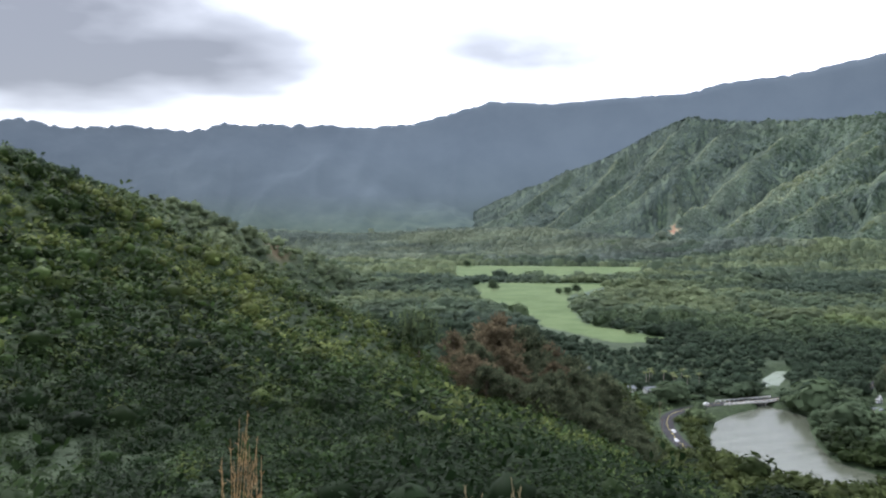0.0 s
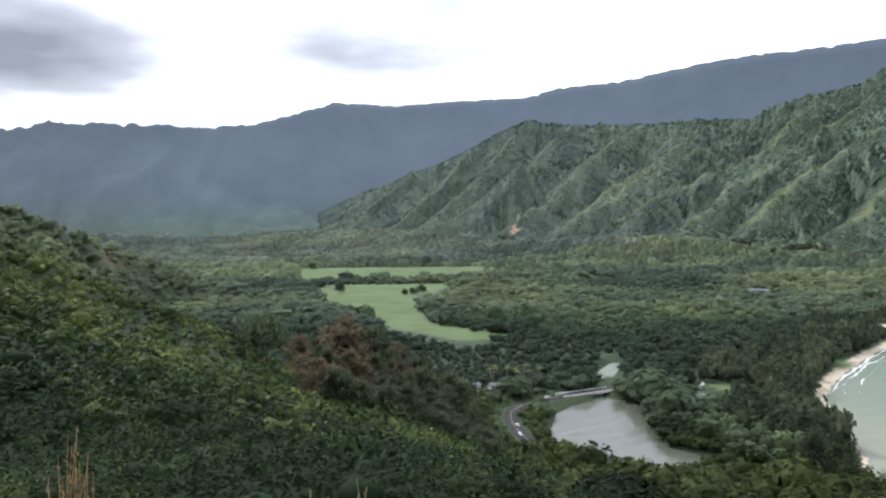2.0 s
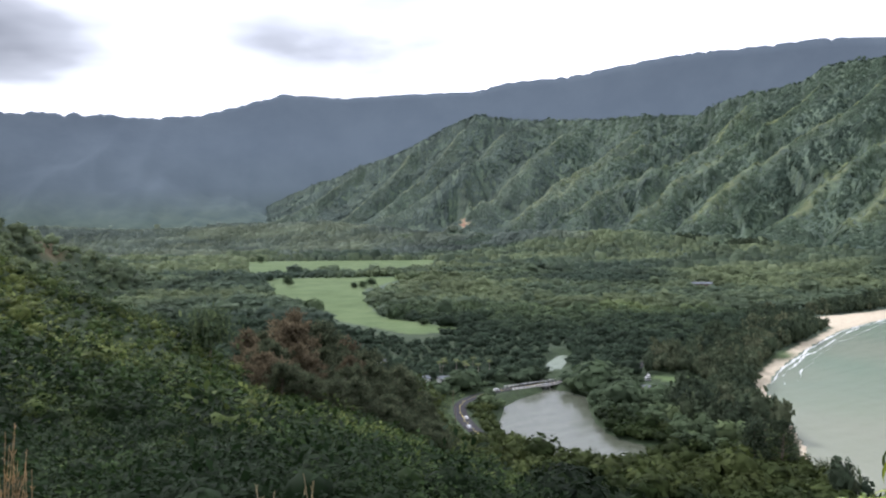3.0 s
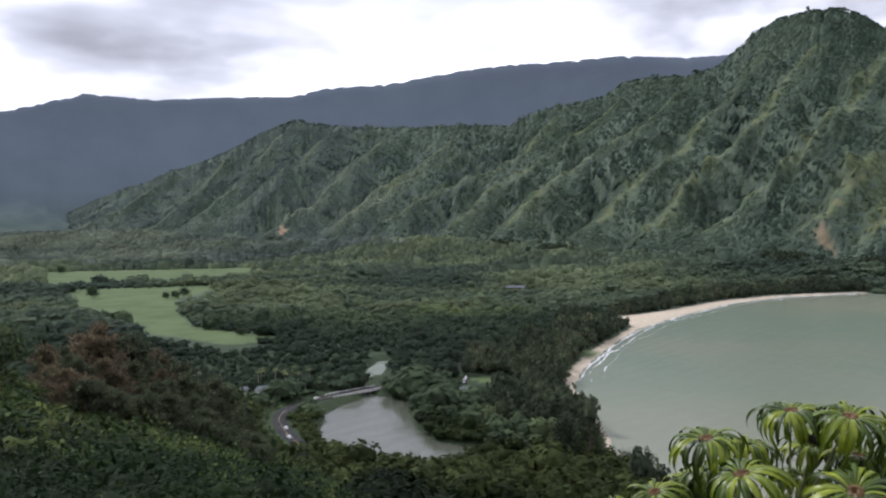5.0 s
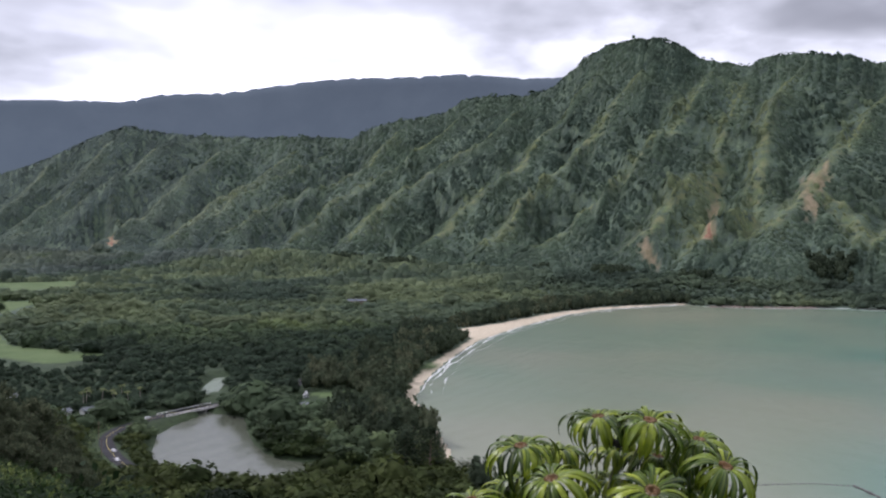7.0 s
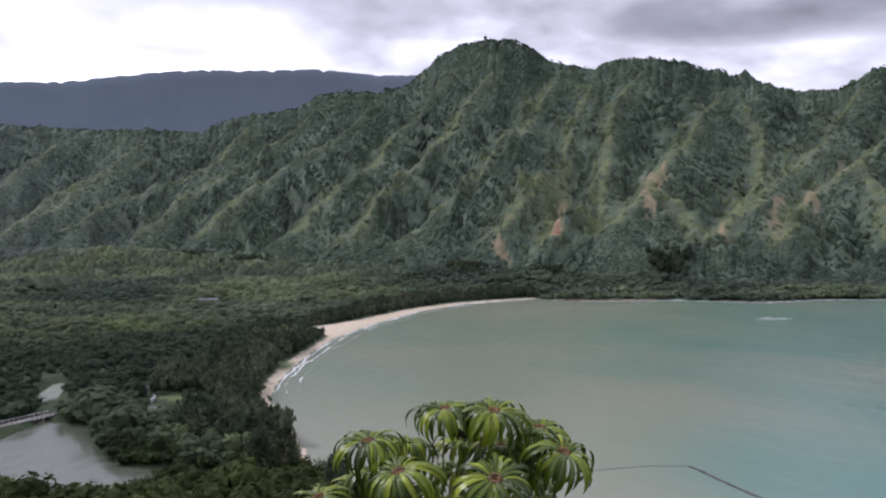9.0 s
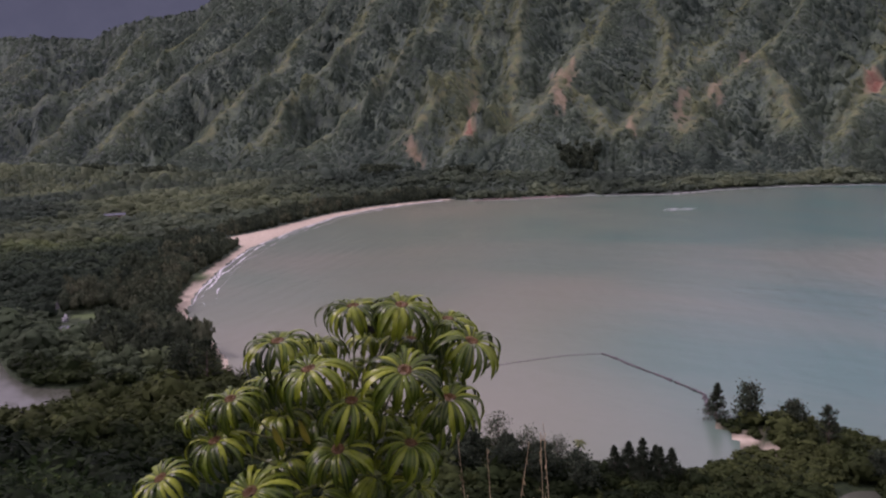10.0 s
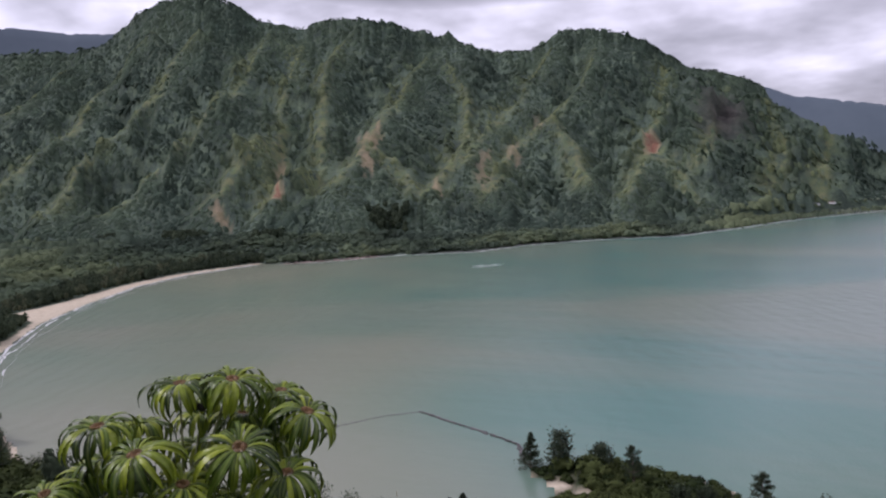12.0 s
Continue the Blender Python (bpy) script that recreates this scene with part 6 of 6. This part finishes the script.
def umbrella_tree():
    rng = np.random.default_rng(77)
    foot = spot(43.9, -20, 7.05)
    ground_z = level(foot.x, foot.y) - 0.15
    base = Vector((foot.x, foot.y, ground_z))
    ob = thing("umbrella_tree", Matrix.Translation(base), "young umbrella tree with glossy drooping leaves beside the trail", "tree")
    fork = spot(45.6, -18.5, 7.2) - base
    bm = bmesh.new()
    trunk = [Vector((0, 0, 0)), Vector((0.03, -0.02, fork.z * 0.35)), Vector((fork.x * 0.35, fork.y * 0.35, fork.z * 0.7)), fork]
    tube(bm, trunk, [0.075, 0.062, 0.052, 0.042], 10)
    part("trunk", bm, MAT_PALE_BARK, ob, "slim grey-pink trunk", smooth=True)
    heart = spot(44.5, -21.5, 7.15) - base
    toward_trail = (Vector((0, 0, EYE)) - base - heart).normalized()
    count = 38  # leaflets round each heart

    def leaf_pose(size):
        for k in range(count):
            a = 2 * math.pi * (k + rng.uniform(-0.25, 0.25)) / count
            s = size * rng.uniform(0.8, 1.12)
            yield (Matrix.Rotation(a, 4, "Z") @ Matrix.Translation((0.047 * size, 0, 0.014))
                   @ Matrix.Rotation(rng.uniform(-0.25, 0.25), 4, "Y") @ Matrix.Rotation(rng.uniform(-0.3, 0.3), 4, "X") @ Matrix.Diagonal((s, s, s, 1)))

    def hub_pose(hub):
        up = (hub - heart).normalized() * 0.34 + Vector((0, 0, 0.9)) + toward_trail * 0.30 + Vector(rng.normal(size=3) * 0.10)
        return Matrix.Translation(hub) @ up.normalized().to_track_quat("Z", "X").to_matrix().to_4x4()

    inner = bmesh.new()
    for i, (az, el, d, size) in enumerate(ROSETTES + INNER):
        hub = spot(45.05 + 1.06 * (az - 44.5), el - 0.2, d) - base
        start = trunk[2].lerp(fork, rng.uniform(0.1, 1.0)) if el < -15 else fork
        mid = start.lerp(hub, 0.55) + Vector((0, 0, -0.06))
        part("branch", tube(bmesh.new(), [start, mid, hub], [0.017, 0.010, 0.007], 6), MAT_STEM, ob, smooth=True)
        m = hub_pose(hub)
        if i >= len(ROSETTES):
            for lm in leaf_pose(size):
                at = len(inner.verts)
                inner.from_mesh(LEAFLETS[int(rng.integers(0, 5))])
                inner.verts.ensure_lookup_table()
                bmesh.ops.transform(inner, matrix=m @ lm, verts=inner.verts[at:])
            continue
        shoots = bmesh.new()
        for k in range(count):
            a = 2 * math.pi * k / count
            tip = Vector((math.cos(a) * 0.053, math.sin(a) * 0.053, 0.02)) * size
            tube(shoots, [(0, 0, -0.01), tip * 0.6 + Vector((0, 0, 0.012)), tip], [0.0045, 0.003, 0.0022], 4)
        rosette = part("rosette", shoots, MAT_SHOOT, ob, "reddish heart of the drooping leaf", m)
        for lm in leaf_pose(size):
            part("leaflet", LEAFLETS[int(rng.integers(0, 5))], None, rosette, m=lm)
    for az, el in ((46.7, -13.4), (47.1, -13.5)):
        bud = bmesh.new()
        bmesh.ops.create_icosphere(bud, subdivisions=2, radius=0.035)
        for v in bud.verts:
            v.co *= 1 + 0.12 * math.sin(40 * v.co.x + 55 * v.co.z)
        part("bud", bud, MAT_BUD, ob, "dark round flower bud", Matrix.Translation(spot(az, el, 7.0) - base), True)
    rest = part("foliage", inner, MAT_LEAF_INNER, ob, "shaded leaves inside the crown", smooth=True)
    tagged(rest, kind="stuff")
    for az, el in ((40.1, -19.2), (41.9, -19.0)):
        me = leaflet_mesh(50, 0.26, 0.045, 0.2)
        me.materials.clear()
        me.materials.append(MAT_WITHERED)
        part("withered_leaf", me, MAT_WITHERED, ob, "yellowed hanging leaf", Matrix.Translation(spot(az, el, 6.6) - base) @ Matrix.Rotation(1.45, 4, "Y"))


umbrella_tree()


# ---- dry grass by the trail ----
def grass_clump(blades, material, label, seed):
    """blades: azimuth and elevation of each tip, and distance; the stalks share one root."""
    rng = np.random.default_rng(seed)
    foot = sum((spot(a, e, d) for a, e, d in blades), Vector()) / len(blades)
    base = Vector((foot.x, foot.y, level(foot.x, foot.y) - 0.05))
    ob = thing("dry_grass", Matrix.Translation(base), label, "grass", "dry grass by the trail")
    for a, e, d in blades:
        tip = spot(a, e, d) - base
        root = Vector((tip.x * 0.55 + rng.normal() * 0.06, tip.y * 0.55 + rng.normal() * 0.06, 0))
        bow = Vector((rng.normal() * 0.05, rng.normal() * 0.05, 0))
        bm = bmesh.new()
        pts = [root, root.lerp(tip, 0.4) + bow, root.lerp(tip, 0.75) + bow * 0.7, tip]
        tube(bm, pts, [0.0040, 0.0034, 0.0026, 0.0012], 5)
        for k in range(8):
            s = rng.uniform(0.8, 0.99)
            p = root.lerp(tip, s) + bow * (1 - s)
            q = p + Vector((rng.normal() * 0.009, rng.normal() * 0.009, rng.uniform(0.01, 0.04)))
            tube(bm, [p, q], [0.003, 0.001], 3)
        part("stalk", bm, material, ob)


grng = np.random.default_rng(9)
grass_clump([(-16.3 + 0.35 * k * 0.45 + grng.normal() * 0.2, -14.9 + grng.normal() * 0.9 + 0.12 * k, 4.6) for k in range(14)], MAT_STRAW,
            "tuft of orange-brown dry grass stalks", 1)
grass_clump([(-14.3, -13.0, 4.6), (-14.6, -14.4, 4.6), (-18.8, -16.3, 4.5), (-18.4, -17.0, 4.5)], MAT_STRAW, "few orange-brown dry grass stalks", 2)
grass_clump([(-1.5, -16.3, 4.6), (-0.3, -16.8, 4.6), (1.5, -15.9, 4.6), (2.1, -16.4, 4.6)], MAT_PALE_STRAW, "few bleached dry grass stalks", 3)
grass_clump([(53.2, -20.9, 4.2), (55.2, -21.6, 4.2), (58.1, -21.2, 4.3), (59.1, -20.0, 4.2), (58.9, -20.6, 4.2), (53.8, -24.5, 4.2), (58.4, -24.6, 4.2)], MAT_PALE_STRAW, "loose tuft of tan dry grass stalks", 4)


# ---- plants below the trail ----
MAT_SWORD = foliage_material("pale_sword_leaf", (0.12, 0.15, 0.06), (0.19, 0.23, 0.10), (0.28, 0.31, 0.15), 0.5, 2.0, 0.15)


def screw_pine(az, el, d, seed):
    """A bare stem with a head of stiff sword leaves."""
    rng = np.random.default_rng(seed)
    head = spot(az, el, d)
    base = Vector((head.x, head.y, level(head.x, head.y) - 0.1))
    ob = thing("screw_pine", Matrix.Translation(base), "spiky pale green screw pine on the slope below the trail", "plant")
    top = head - base
    part("stem", tube(bmesh.new(), [(0, 0, 0), (0.05, 0.02, top.z * 0.5), top], [0.07, 0.06, 0.05], 8), MAT_PALE_BARK, ob, smooth=True)
    for k in range(44):
        ang, lift = k * 2.4, 1.25 - 1.5 * k / 44
        out = Vector((math.cos(ang) * math.cos(lift), math.sin(ang) * math.cos(lift), math.sin(lift)))
        side = Vector((-math.sin(ang), math.cos(ang), 0))
        long = rng.uniform(0.42, 0.6)
        verts = []
        for s in np.linspace(0, 1, 5):
            p = top + out * long * s - Vector((0, 0, 0.16 * s * s))
            w = 0.018 * (1 - s) ** 0.6 + 0.001
            verts += [p + side * w, p - Vector((0, 0, w * 0.7)), p - side * w]
        faces = []
        for i in range(4):
            b = i * 3
            faces += [(b, b + 1, b + 4, b + 3), (b + 1, b + 2, b + 5, b + 4)]
        me = mesh_of("leaf", np.array([v[:] for v in verts]), None, faces, True, {"tint": np.full(len(verts), rng.uniform(0, 1))})
        part("leaf", me, MAT_SWORD, ob)


screw_pine(80.9, -27.5, 12.0, 610)
MAT_FRESH = foliage_material("fresh_leaf", (0.06, 0.12, 0.02), (0.12, 0.21, 0.03), (0.22, 0.32, 0.05), 0.5, 1.0, 0.25)
for k, (az, el, d, wide) in enumerate([(85.1, -24.9, 12.0, 0.55), (87.2, -25.2, 12.5, 0.6)]):
    p = spot(az, el, d)
    tree("leafy_shrub", p.x, p.y, p.z - level(p.x, p.y), wide, "broad", "fresh bright green shrub on the slope below the trail", MAT_FRESH, 620 + k, tint=0.55)
